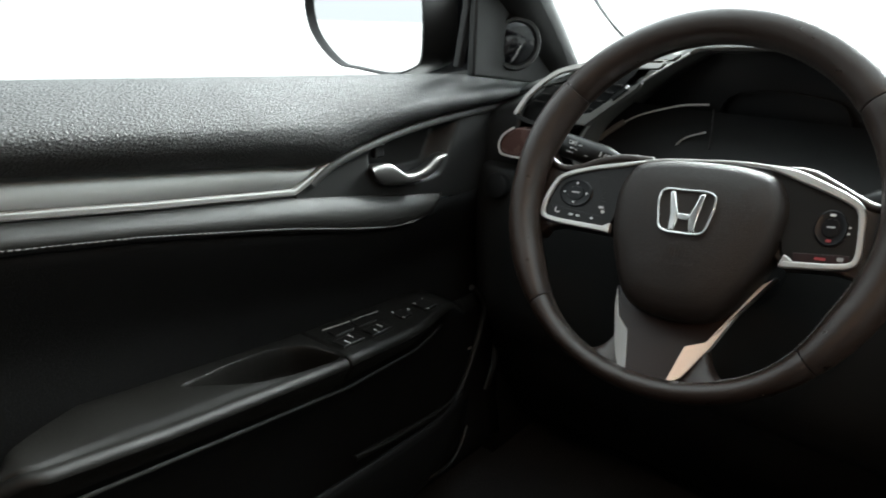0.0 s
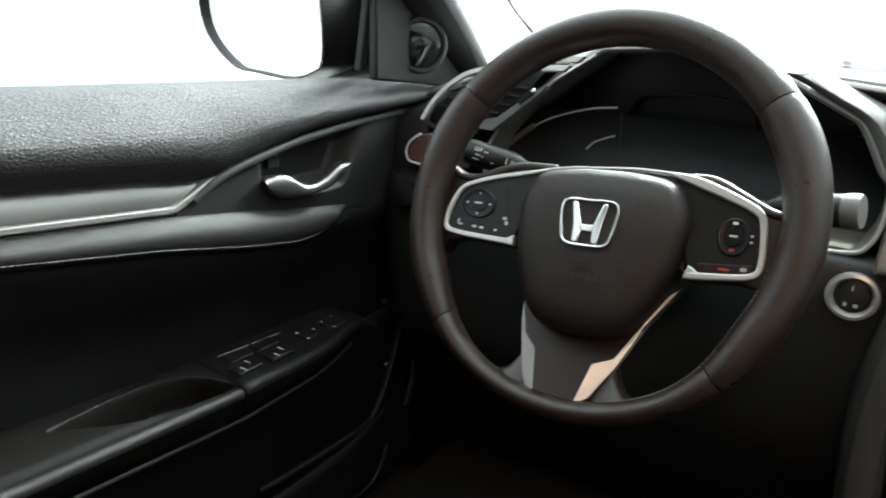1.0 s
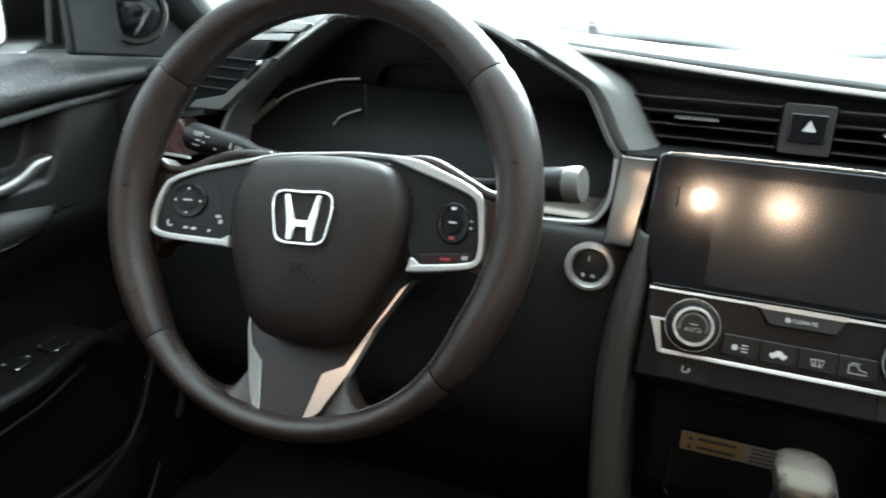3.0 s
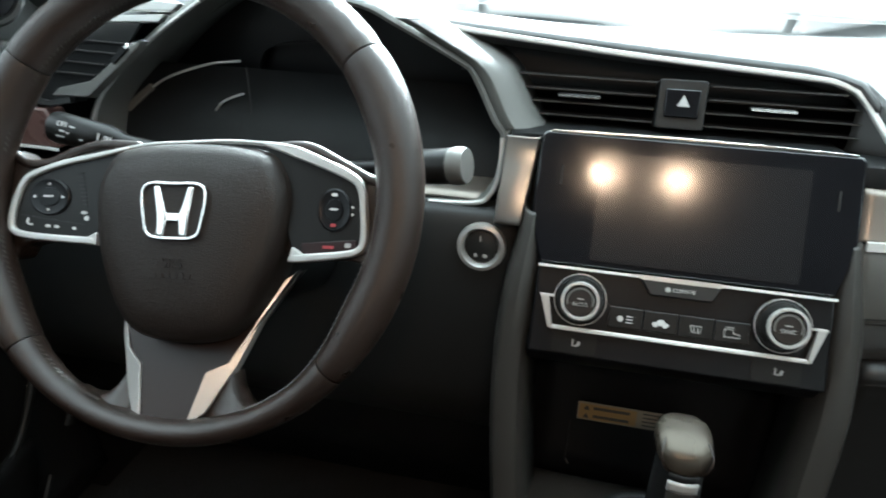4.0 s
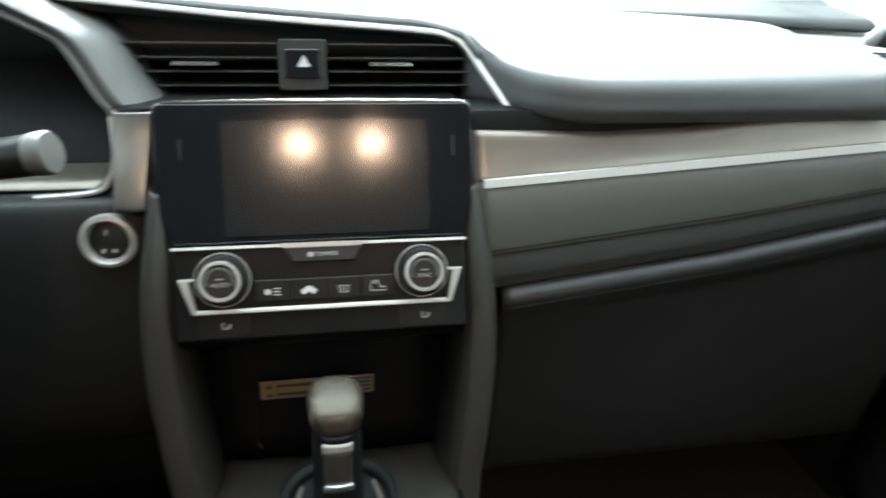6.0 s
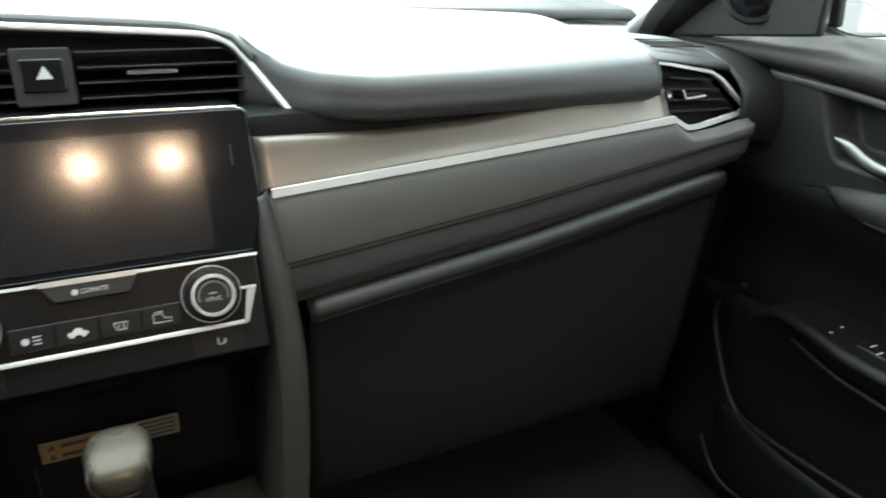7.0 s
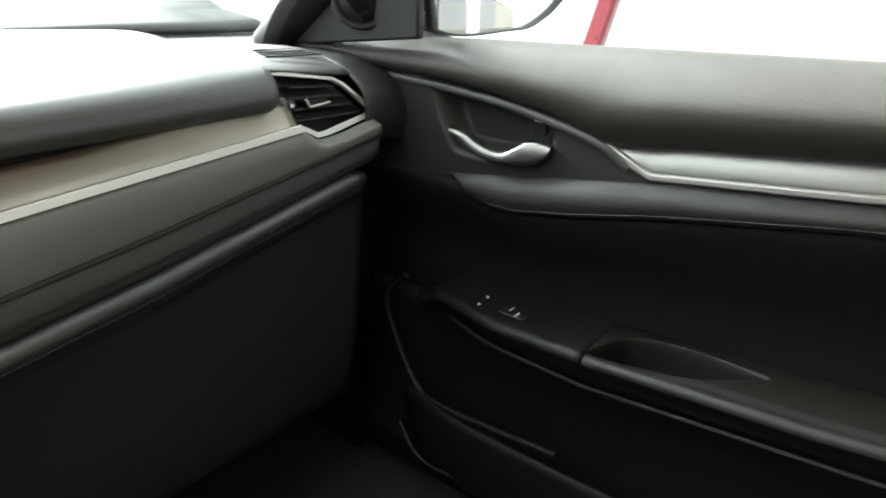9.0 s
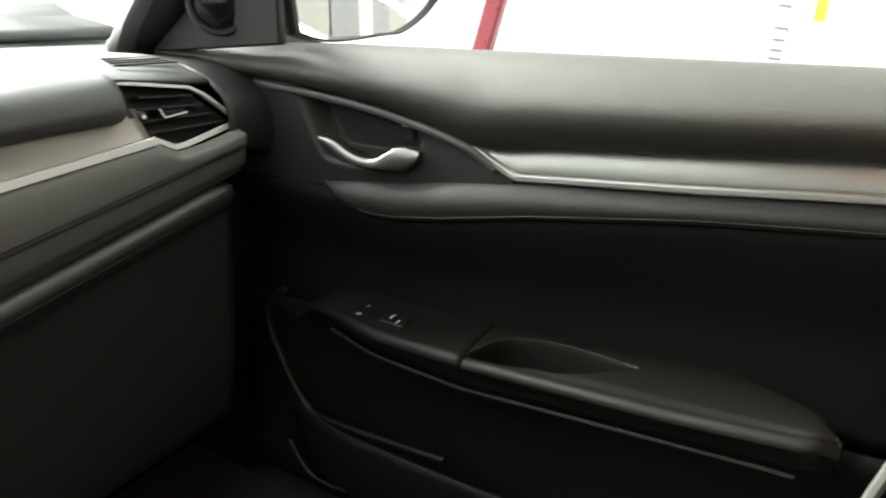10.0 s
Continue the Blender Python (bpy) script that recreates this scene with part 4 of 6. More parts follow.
part("surround", plate(panel, FACE, 0.0, 0.02), GLOSS, unit, "gloss black surround", bevel=0.002)
part("display", plate(moved(rounded(0.158, 0.088, 0.002), 0.006, 0.052), FACE, 0.0008), SCREEN, unit, "dark display glass")
# chrome strip stands in for the highlight on the upper edge
part("top_edge", sweep([FACE @ Vector((x, 0.1095 + 0.002 * math.cos(x * 12), -0.001)) for x in np.linspace(-0.115, 0.115, 9)], circle(0.0012, 6), (0, -1, 0.4)), CHROME, unit, "thin chrome line put in for the edge highlight")
for x in (-0.103, 0.106):
    part("touch_key", plate(moved(rounded(0.0012, 0.016, 0.0005), x, 0.075), FACE, 0.0006), PLASTIC, unit)

climate = thing("climate_panel", (0, 0.745, 0.73), "black climate control panel with two round silver knobs", "control panel")
part("panel_face", plate([(-0.113, 0.000), (0.113, 0.000), (0.1135, -0.030), (0.1145, -0.072), (-0.1145, -0.072), (-0.1135, -0.030)], FACE, -0.001, 0.02), PANELBLACK, climate, bevel=0.002)
part("bright_line", ribbon([(-0.113, 0.0), (-0.031, 0.0), (0.031, 0.0), (0.113, 0.0)], 0.0020, FACE, 0.003), BRIGHT, climate, "thin chrome line")
tab = part("climate_key", plate([(-0.032, -0.0005), (0.030, -0.0005), (0.024, -0.0135), (-0.023, -0.0135)], FACE, 0.004), PLASTIC, climate, "grey key lettered CLIMATE", bevel=0.001)
part("key_edge", plate([(-0.033, 0.0015), (0.031, 0.0015), (0.029, -0.0020), (-0.031, -0.0020)], FACE, 0.0046), SILVER, tab)
part("lettering", words("CLIMATE", 0.0043, FACE @ Matrix.Translation((0.002, -0.0078, 0.0043))), MARK, tab)
part("fan_icon", joined(*[plate(rounded(0.0042, 0.0018, 0.0006), FACE @ Matrix.Translation((-0.0100, -0.0078, 0.0042)) @ pose(0, 0, 0, 0, 0, a), 0.0004) for a in (0, 60, 120)]), MARK, tab)
part("lower_bracket", ribbon([(-0.0985, -0.0490), (0.0985, -0.0490)], 0.0032, FACE, 0.005), BRIGHT, climate, "silver bracket line under the knobs", bevel=0.0008)
for sx in (-1, 1):
    part("bracket_end", plate([(sx * 0.1085, -0.0235), (sx * 0.1015, -0.0235), (sx * 0.0965, -0.0478), (sx * 0.0995, -0.0505)], FACE, 0.006), SILVER, climate, bevel=0.0006)
    part("bracket_stub", ribbon([(sx * 0.1085, -0.0238), (sx * 0.0975, -0.0238)], 0.0014, FACE, 0.0065), BRIGHT, climate)
for k, x in enumerate((-0.0395, -0.0125, 0.0145, 0.0415)):
    KM = FACE @ Matrix.Translation((x, -0.0345, 0))
    key = part("climate_button", plate(rounded(0.0267, 0.0165, 0.0010), KM, 0.003), SWITCHFACE, climate, "dark climate button with a pale symbol", bevel=0.0008)
    up = Matrix.Translation((0, -0.001, 0.0031))
    if k == 0:
        marks = [plate(rounded(0.0048, 0.0018, 0.0006), KM @ up @ pose(-0.004, 0, 0, 0, 0, a), 0.0003) for a in (0, 60, 120)] + [plate(moved(rounded(0.005, 0.0008, 0.0003), 0.003, d), KM @ up, 0.0003) for d in (-0.0024, 0.0, 0.0024)]
    elif k == 1:
        marks = [plate([(-0.0065, -0.0015), (-0.0055, 0.0008), (-0.0030, 0.0012), (-0.0016, 0.0032), (0.0022, 0.0032), (0.0036, 0.0012), (0.0062, 0.0006), (0.0065, -0.0015)], KM @ up, 0.0003)] + [plate(moved(rounded(0.003, 0.002, 0.0009), d, -0.002), KM @ up, 0.0003) for d in (-0.0036, 0.0036)]
    elif k == 2:
        marks = [ribbon([(-0.0045, 0.002), (0.0045, 0.002), (0.0030, -0.003), (-0.0030, -0.003), (-0.0045, 0.002)], 0.0008, KM @ up, 0.0003)] + [plate(moved(rounded(0.0008, 0.004, 0.0003), d, -0.001), KM @ up, 0.0003) for d in (-0.0015, 0.0015)]
    else:
        marks = [ribbon([(-0.006, -0.003), (-0.006, 0.003), (0.000, 0.003), (0.001, 0.0), (0.0055, -0.0005), (0.006, -0.003), (-0.006, -0.003)], 0.0008, KM @ up, 0.0003), plate(moved(rounded(0.006, 0.0008, 0.0003), -0.002, 0.0045), KM @ up, 0.0003)]
    part("symbol", joined(*marks), MARK if k < 2 else DIMMARK, key)
for x, text in ((-0.0765, "AUTO"), (0.0765, "SYNC")):
    KM = FACE @ Matrix.Translation((x, -0.0245, 0))
    knob = part("knob", lathe([(0.0208, -0.002), (0.0210, 0.001), (0.0207, 0.004), (0.0195, 0.0050), (0.0178, 0.0054), (0.0162, 0.016), (0.0150, 0.0175)], KM, 48), SWITCHFACE, climate, "round silver temperature knob lettered " + text)
    part("base_ring", hoop([(0.0203, 0.0045), (0.0209, 0.0038), (0.0210, 0.0046), (0.0207, 0.0054), (0.0203, 0.0054)], KM, 48), SILVER, knob)
    part("grip", hoop([(0.0150, 0.012), (0.0154, 0.0186), (0.0147, 0.0202), (0.0131, 0.0202), (0.0124, 0.0185), (0.0122, 0.012)], KM, 48), SILVER, knob)
    part("cap", lathe([(0.0123, 0.012), (0.0123, 0.0182), (0.0114, 0.0190), (0.0, 0.0192)], KM, 40), AIRBAG, knob)
    part("cap_ring", ribbon([(0.0100 * math.cos(radians(a)), 0.0100 * math.sin(radians(a))) for a in range(-20, 201, 10)], 0.0015, KM @ Matrix.Translation((0, 0, 0.0190)), 0.0006), GREYPAD, knob)
    part("lettering", words(text, 0.0044, KM @ Matrix.Translation((0, -0.0026, 0.0194))), DIMMARK, knob)
    part("word_bar", plate(moved(rounded(0.0055, 0.0008, 0.0003), 0, 0.0018), KM @ Matrix.Translation((0, 0, 0.0192)), 0.0003), DIMMARK, knob)
    base = part("seat_heat_button", plate(rounded(0.036, 0.018, 0.003), FACE @ Matrix.Translation((x * 1.01, -0.0600, -0.001)), 0.0012), SWITCHFACE, climate)
    part("symbol", joined(ribbon([(-0.002, 0.003), (-0.002, -0.002), (0.0015, -0.002)], 0.0014, FACE @ Matrix.Translation((x * 1.01 + 0.001, -0.0605, 0.0004)), 0.0003), plate(moved(rounded(0.002, 0.004, 0.0006), 0.0035, 0.001), FACE @ Matrix.Translation((x * 1.01, -0.0605, 0.0004)) @ pose(0, 0, 0, 0, 0, -20), 0.0003)), DIMMARK, base)

# side fins, recess and deck
for sx in (-1, 1):
    rows = []
    for z, xi, xo, y in ((0.812, 0.113, 0.128, 0.777), (0.79, 0.115, 0.131, 0.768), (0.745, 0.117, 0.138, 0.753), (0.70, 0.117, 0.1415, 0.744), (0.66, 0.116, 0.142, 0.738), (0.60, 0.112, 0.138, 0.730), (0.54, 0.106, 0.132, 0.722), (0.47, 0.10, 0.126, 0.70), (0.40, 0.095, 0.12, 0.66)):
        rows.append([(sx * x, yy, z) for x, yy in ((xi - 0.006, y + 0.06), (xi, y + 0.004), (xi + 0.004, y - 0.002), ((xi + xo) / 2, y - 0.0045), (xo - 0.004, y - 0.002), (xo, y + 0.005), (xo + 0.006, y + 0.06))])
    rows = [list(r) for r in zip(*[curve_through(c, 4) for c in zip(*rows)])]
    part("fin", grid(rows), FIN, stack, "grey curved fin beside the console", solid=0.003)
part("inner_face", grid([[(x, y, z) for x in np.linspace(-0.116, 0.116, 9)] for y, z in ((0.752, 0.716), (0.744, 0.702), (0.752, 0.69), (0.775, 0.675), (0.81, 0.66), (0.815, 0.60), (0.812, 0.55), (0.808, 0.520))]), PANELBLACK, stack, solid=0.003)
part("deck", grid([[(x, y, z + 0.003 * (abs(x) / 0.1) ** 2) for x in np.linspace(-0.108, 0.108, 9)] for y, z in ((0.812, 0.516), (0.795, 0.5255), (0.78, 0.530), (0.72, 0.540), (0.62, 0.546), (0.50, 0.548), (0.30, 0.548), (0.10, 0.55))]), FIN, stack, "grey console deck", solid=0.004)
for sx in (-1, 1):
    part("console_side", grid([[(sx * (0.112 + 0.015 * k), y, z - 0.26 * k) for y, z in ((0.80, 0.53), (0.62, 0.558), (0.30, 0.56), (-0.2, 0.56))] for k in np.linspace(0, 1, 4)]), DARK, stack, solid=0.004)
sticker = thing("warning_label", (-0.012, 0.80, 0.60), "amber and grey printed warning label in the cubby", "label")
SM = axes((-0.011, 0.806, 0.6035), (1, 0, 0), (0, 0.05, 1))
part("paper", plate(rounded(0.106, 0.0195, 0.0015), SM, 0.0006), LABEL, sticker)
part("amber_field", plate(moved(rounded(0.054, 0.0165, 0.001), -0.0245, 0), SM @ Matrix.Translation((0, 0, 0.0007)), 0.0003), AMBER, sticker)
for r in (0.0045, -0.0045):
    part("warning_sign", plate([(-0.0475, r - 0.0025), (-0.0415, r - 0.0025), (-0.0445, r + 0.0028)], SM @ Matrix.Translation((0, 0, 0.0012)), 0.0002), BLACKPAINT, sticker)
    part("print_bar", plate(moved(rounded(0.034, 0.0032, 0.0006), -0.021, r), SM @ Matrix.Translation((0, 0, 0.0012)), 0.0002), BLACKPAINT, sticker)
for k in range(4):
    part("print_bar", plate(moved(rounded(0.042, 0.0014, 0.0004), 0.029, 0.0066 - 0.0042 * k), SM @ Matrix.Translation((0, 0, 0.0008)), 0.0002), PLASTIC, sticker)
part("cubby_edge", joined(sweep([(-0.070, 0.803, 0.592), (-0.070, 0.803, 0.545), (-0.066, 0.80, 0.541)], circle(0.0010, 5), (0, -1, 0))), PLASTIC, stack)

# gear lever
shifter = thing("gear_lever", (0.006, 0.64, 0.545), "leather and chrome automatic gear lever", "gear lever")
GX = 0.0035
rows = []
for z, wx, wy, yc in ((0.687, 0.0112, 0.014, 0.643), (0.690, 0.0140, 0.0175, 0.646), (0.695, 0.0175, 0.021, 0.648), (0.701, 0.0194, 0.0225, 0.650), (0.706, 0.0196, 0.0225, 0.651), (0.7105, 0.0184, 0.0205, 0.652), (0.7135, 0.0140, 0.0150, 0.653), (0.7145, 0.006, 0.006, 0.654)):
    rows.append([(GX + wx * math.copysign(abs(math.cos(a)) ** 0.65, math.cos(a)), yc + wy * math.copysign(abs(math.sin(a)) ** 0.8, math.sin(a)), 0.687 + 0.84 * (z - 0.687) + 0.10 * wy * math.sin(a)) for a in np.linspace(0, 2 * math.pi, 29)[:-1]])
part("knob", capped(rows), KNOB, shifter, "shiny grey-brown gear knob", subsurf=1)
for sx in (-1, 1):
    part("knob_seam", sweep(curve_through([(GX + sx * 0.0100, 0.6315, 0.689), (GX + sx * 0.0138, 0.628, 0.6946), (GX + sx * 0.0160, 0.628, 0.7013), (GX + sx * 0.0162, 0.632, 0.7059), (GX + sx * 0.014, 0.640, 0.7093)], 6), circle(0.0007, 6), (0, -1, 0)), LEATHER, shifter, "thin raised seam")
part("plate_ring", grid([[(GX + 0.0098 * u, 0.6285 - 0.002 * (1 - u * u), z) for u in np.linspace(-1, 1, 7)] for z in np.linspace(0.6865, 0.690, 3)]), DARK, shifter, "thin dark ring", solid=0.002)
part("plate_band", grid([[(GX + 0.0100 * u, 0.6270 - 0.002 * (1 - u * u), z) for u in np.linspace(-1, 1, 7)] for z in np.linspace(0.6775, 0.685, 4)]), SILVER, shifter, "bright band", solid=0.002)
part("front_plate", grid([[(GX + 0.0094 * u, 0.6275 - 0.002 * (1 - u * u), z) for u in np.linspace(-1, 1, 7)] for z in np.linspace(0.651, 0.678, 8)]), FIN, shifter, "dark grey front plate", solid=0.002)
part("stem", lathe([(0.020, 0.54), (0.019, 0.60), (0.0175, 0.66), (0.0160, 0.700)], Matrix.Translation((GX, 0.648, 0)), 28), DARK, shifter, "black stem sleeve")
part("stem_base", grid([[(GX + 0.0102 * u, 0.6265 - 0.002 * (1 - u * u) + 0.2 * (0.648 - z), z) for u in np.linspace(-1, 1, 7)] for z in np.linspace(0.6435, 0.6505, 4)]), CHROME, shifter, "chrome base clip", solid=0.002)
GM = axes((GX, 0.650, 0.560), (1, 0, 0), (0, 1, 0.1))
part("gate_bezel", frame_plate(rounded(0.098, 0.17, 0.040, 8), rounded(0.080, 0.15, 0.033, 8), GM, 0.014), DARK, shifter, "dark gate surround", bevel=0.004)
part("gate_plate", plate(rounded(0.080, 0.152, 0.037, 8), GM, 0.004), DARK, shifter)
for sx in (-1, 1):
    part("gate_line", sweep(curve_through([GM @ Vector((sx * x, y, 0.006)) for x, y in ((0.030, 0.06), (0.036, 0.03), (0.037, -0.03))], 4), circle(0.0024, 6), (0, 0, 1)), BEIGE, shifter)

# ---- driver's side of the dashboard ----
HOOD = [(-0.560, 0.800, 0.815), (-0.572, 0.830, 0.822), (-0.560, 0.868, 0.832), (-0.507, 0.920, 0.842), (-0.455, 0.9575, 0.850), (-0.432, 0.9635, 0.852), (-0.36, 0.9665, 0.853), (-0.300, 0.9605, 0.851), (-0.262, 0.9450, 0.849),
        (-0.205, 0.9190, 0.842), (-0.190, 0.9090, 0.838), (-0.168, 0.874, 0.826), (-0.158, 0.860, 0.822), (-0.158, 0.830, 0.815), (-0.165, 0.810, 0.811), (-0.178, 0.802, 0.810), (-0.22, 0.799, 0.810), (-0.36, 0.797, 0.810), (-0.52, 0.797, 0.812)]
loop = curve_through(HOOD, 4, True)
cx, cz = -0.365, 0.875


def ring(k, y=None, dy=0.0, grow=0.0):
    out = []
    for x, z, yy in loop:
        d = math.hypot(x - cx, z - cz)
        g = grow * (1.0 if z > 0.815 else 0.3)
        out.append((cx + (x - cx) * (k + g / d), (yy if y is None else y) + dy, cz + (z - cz) * (k + g / d)))
    return out


# paler grey than the dash pad: the lit lip is in the colour
cluster = part("instrument_hood", grid([ring(0.985, 0.936), ring(0.99, 0.90), ring(0.985, dy=0.012), ring(0.993, dy=0.002), ring(1.0, dy=0.0, grow=0.0015), ring(1.0, dy=0.003, grow=0.0050), ring(1.0, dy=0.018, grow=0.010), ring(1.0, dy=0.08, grow=0.016)], close_v=True), GREYPAD, dash, "hood round the instruments, toned grey for the light on its lip", solid=0.002)
part("hood_edge", sweep([(x, y - 0.0005, z) for x, z, y in curve_through(HOOD[1:5], 5)], [(-0.0016, -0.002), (0.0016, -0.002), (0.0013, 0.002), (-0.0013, 0.002)], (0, -1, 0.3)), SILVER, dash, "bright edge along the hood", bevel=0.0006)
# pale trim colour carries the light that falls on this ledge
part("ledge", grid([[(x, y, z) for x in np.linspace(-0.32, -0.166, 12)] for y, z in ((0.815, 0.8035), (0.84, 0.8065), (0.88, 0.812), (0.93, 0.82))]), BEIGE, dash, "ledge below the instruments, in pale trim for the light it catches", solid=0.002)
part("ledge_edge", sweep([(x, y - 0.001, z) for x, z, y in curve_through(HOOD[12:17], 5)], circle(0.0022, 6), (0, -1, 0)), SILVER, dash, "bright lower edge of the hood")
# top of the hood, running back to the windscreen
rows = []
for x, zf in zip(np.linspace(-0.60, -0.165, 30), [float(np.interp(x, [-0.60, -0.56, -0.507, -0.452, -0.36, -0.30, -0.262, -0.205, -0.165], [0.895, 0.915, 0.937, 0.972, 0.981, 0.975, 0.960, 0.934, 0.892])) for x in np.linspace(-0.60, -0.165, 30)]):
    yb = PAD_BACK(x)
    rows.append([(x, y, z) for y, z in curve_through([(0.900, zf - 0.014), (0.915, zf - 0.008), (0.935, zf - 0.001), (0.96, zf - 0.003), (1.0, zf * 0.6 + 0.94 * 0.4 - 0.004), (1.06, 0.935), (yb - 0.01, 0.918), (yb, 0.895)], 4)])
part("hood_top", grid(rows), DASH, dash, "soft pad over the instruments", solid=0.004)
part("hood_flank", grid([[(x + a, y, z) for a, y in ((0.0, dy0), (0.010, dy0 - 0.004), (0.022, dy0 + 0.002), (0.030, dy0 + 0.02), (0.032, dy0 + 0.06))] for x, z, dy0 in curve_through([(-0.264, 0.953, 0.851), (-0.228, 0.936, 0.848), (-0.190, 0.915, 0.841), (-0.167, 0.880, 0.830), (-0.157, 0.867, 0.826)], 5)]), GREYPAD, dash, "grey flank of the instrument hood", solid=0.003)

panel_ob = part("instrument_panel", plate([(x, z) for x, y, z in ring(0.995, 0)], axes((0, 0.936, 0), (1, 0, 0), (0, 0, 1)), 0.003), PANELBLACK, dash, "unlit dark instrument panel")
for pts, r in (([(-0.578, 0.826), (-0.566, 0.841), (-0.555, 0.854), (-0.525, 0.875), (-0.496, 0.887), (-0.465, 0.896), (-0.435, 0.900)], 0.0018), ([(-0.478, 0.826), (-0.472, 0.839), (-0.459, 0.857), (-0.434, 0.868)], 0.0016), ([(-0.428, 0.80), (-0.427, 0.86), (-0.429, 0.895)], 0.0014),
               ([(-0.308, 0.800), (-0.294, 0.819), (-0.280, 0.838), (-0.266, 0.857)], 0.0018), ([(-0.197, 0.850), (-0.190, 0.840), (-0.185, 0.829), (-0.185, 0.809)], 0.0012), ([(-0.224, 0.8645), (-0.215, 0.861), (-0.2065, 0.858), (-0.203, 0.855)], 0.0011)):
    part("gauge_rim", sweep(curve_through([(x, 0.880 if x < -0.31 else 0.900, z) for x, z in pts], 6), circle(r * 0.7, 6), (0, -1, 0)), PLASTIC if len(pts) == 3 else SILVER, panel_ob)
part("gauge_rim", sweep(curve_through([(-0.580, 0.878, 0.822), (-0.568, 0.878, 0.8405), (-0.556, 0.879, 0.854), (-0.538, 0.880, 0.868)], 6), [(-0.0036, -0.002), (0.0036, -0.002), (0.0030, 0.0022), (-0.0030, 0.0022)], (0, -1, 0.2)), BEIGE, panel_ob, "pale foot of the gauge rim")
part("gauge_pod", sweep(curve_through([(-0.435, 0.928, 0.80), (-0.435, 0.925, 0.895), (-0.40, 0.925, 0.915), (-0.33, 0.925, 0.915), (-0.295, 0.925, 0.895), (-0.295, 0.925, 0.80)], 4), slab(0.003, 0.012), (0, -1, 0)), DARK, panel_ob)

# left side vent, slanted between the hood and the door
LVM = Matrix(((1, 0, 0, 0), (-0.12, 0.22, -1, 0.812 - 0.22 * 0.88 - 0.12 * 0.60), (0, 1, 0.22, 0), (0, 0, 0, 1)))
LV = [(-0.660, 0.868), (-0.645, 0.893), (-0.617, 0.918), (-0.590, 0.931), (-0.548, 0.940), (-0.500, 0.944), (-0.520, 0.918), (-0.572, 0.864), (-0.600, 0.858), (-0.640, 0.862)]
left_vent = part("side_vent", plate(LV, LVM, -0.016, 0.012), DARK, dash, "dark slanted side air vent with a silver frame")
part("vent_frame", ribbon(curve_through(LV[:5], 4), 0.0050, LVM, 0.006), BRIGHT, left_vent, "bright silver frame")
part("vent_lower_frame", ribbon([LV[0], LV[9], LV[8], LV[7]], 0.0050, LVM, 0.005), PLASTIC, left_vent)
part("vent_side_band", plate([(-0.594, 0.866), (-0.550, 0.868), (-0.492, 0.917), (-0.489, 0.924), (-0.506, 0.914), (-0.547, 0.883), (-0.585, 0.874)], LVM, 0.006, 0.006), GREYPAD, left_vent, "grey band beside the slats", bevel=0.001)
for x0, x1, z in ((-0.640, -0.549, 0.8885), (-0.628, -0.536, 0.899), (-0.612, -0.524, 0.910), (-0.600, -0.514, 0.9195)):
    part("slat", sweep([LVM @ Vector((x0, z, -0.008)), LVM @ Vector((x1, z, -0.008))], [(-0.0006, -0.007), (0.0006, -0.007), (0.0007, 0.006), (-0.0007, 0.006)], (0, -1, 0.15)), VENTBLACK, left_vent)
    part("slat_edge", sweep([LVM @ Vector((x0, z, -0.0008)), LVM @ Vector((x1, z, -0.0008))], slab(0.0009, 0.0012), (0, -1, 0.1)), FIN, left_vent)
# silver plates stand in for sky-lit dash tops above the slats
for quad in ([(-0.552, 0.9355), (-0.473, 0.9400), (-0.466, 0.9470), (-0.540, 0.9415)], [(-0.520, 0.9475), (-0.459, 0.9500), (-0.450, 0.9570), (-0.476, 0.9580), (-0.508, 0.9530)]):
    part("skylit_strip", plate(quad, LVM, 0.002, 0.006), SILVER, left_vent, "silver plate for a sky-lit dash top above the slats", bevel=0.0008)
slider = part("vent_slider", sweep([LVM @ Vector((-0.520, 0.902, 0.007)), LVM @ Vector((-0.503, 0.9165, 0.007))], slab(0.0055, 0.003), LVM.to_3x3() @ Vector((0, 0, 1))), DARK, left_vent, bevel=0.0006)
part("slider_tip", sweep([LVM @ Vector((-0.5045, 0.9152, 0.009)), LVM @ Vector((-0.501, 0.918, 0.009))], slab(0.0022, 0.0012), LVM.to_3x3() @ Vector((0, 0, 1))), BRIGHT, slider)
# corner of the dash by the driver's door
part("dash_end", grid([[(x, y, z) for y, z in curve_through([(0.830, 0.70), (0.818, 0.77), (0.818, 0.81), (0.820, 0.850 + 0.25 * (x + 0.70)), (0.84, 0.872 + 0.25 * (x + 0.70)), (0.92, 0.893)], 4)] for x in np.linspace(-0.712, -0.655, 7)]), PLASTIC, dash, solid=0.003)
part("dash_corner", grid([[(x, y, z) for y, z in curve_through([(0.828 + 0.05 * (x + 0.65), 0.900 + 0.30 * (x + 0.65)), (0.848, 0.908 + 0.30 * (x + 0.65)), (0.90, 0.913 + 0.22 * (x + 0.65)), (1.0, 0.895)], 4)] for x in np.linspace(-0.665, -0.50, 12)]), PLASTIC, dash, solid=0.003)

# trim panel below the vent
SWM = axes((0, 0.803 - 0.05 * 0.83, 0.003), (1, 0, 0), (0, 0.05, 1))
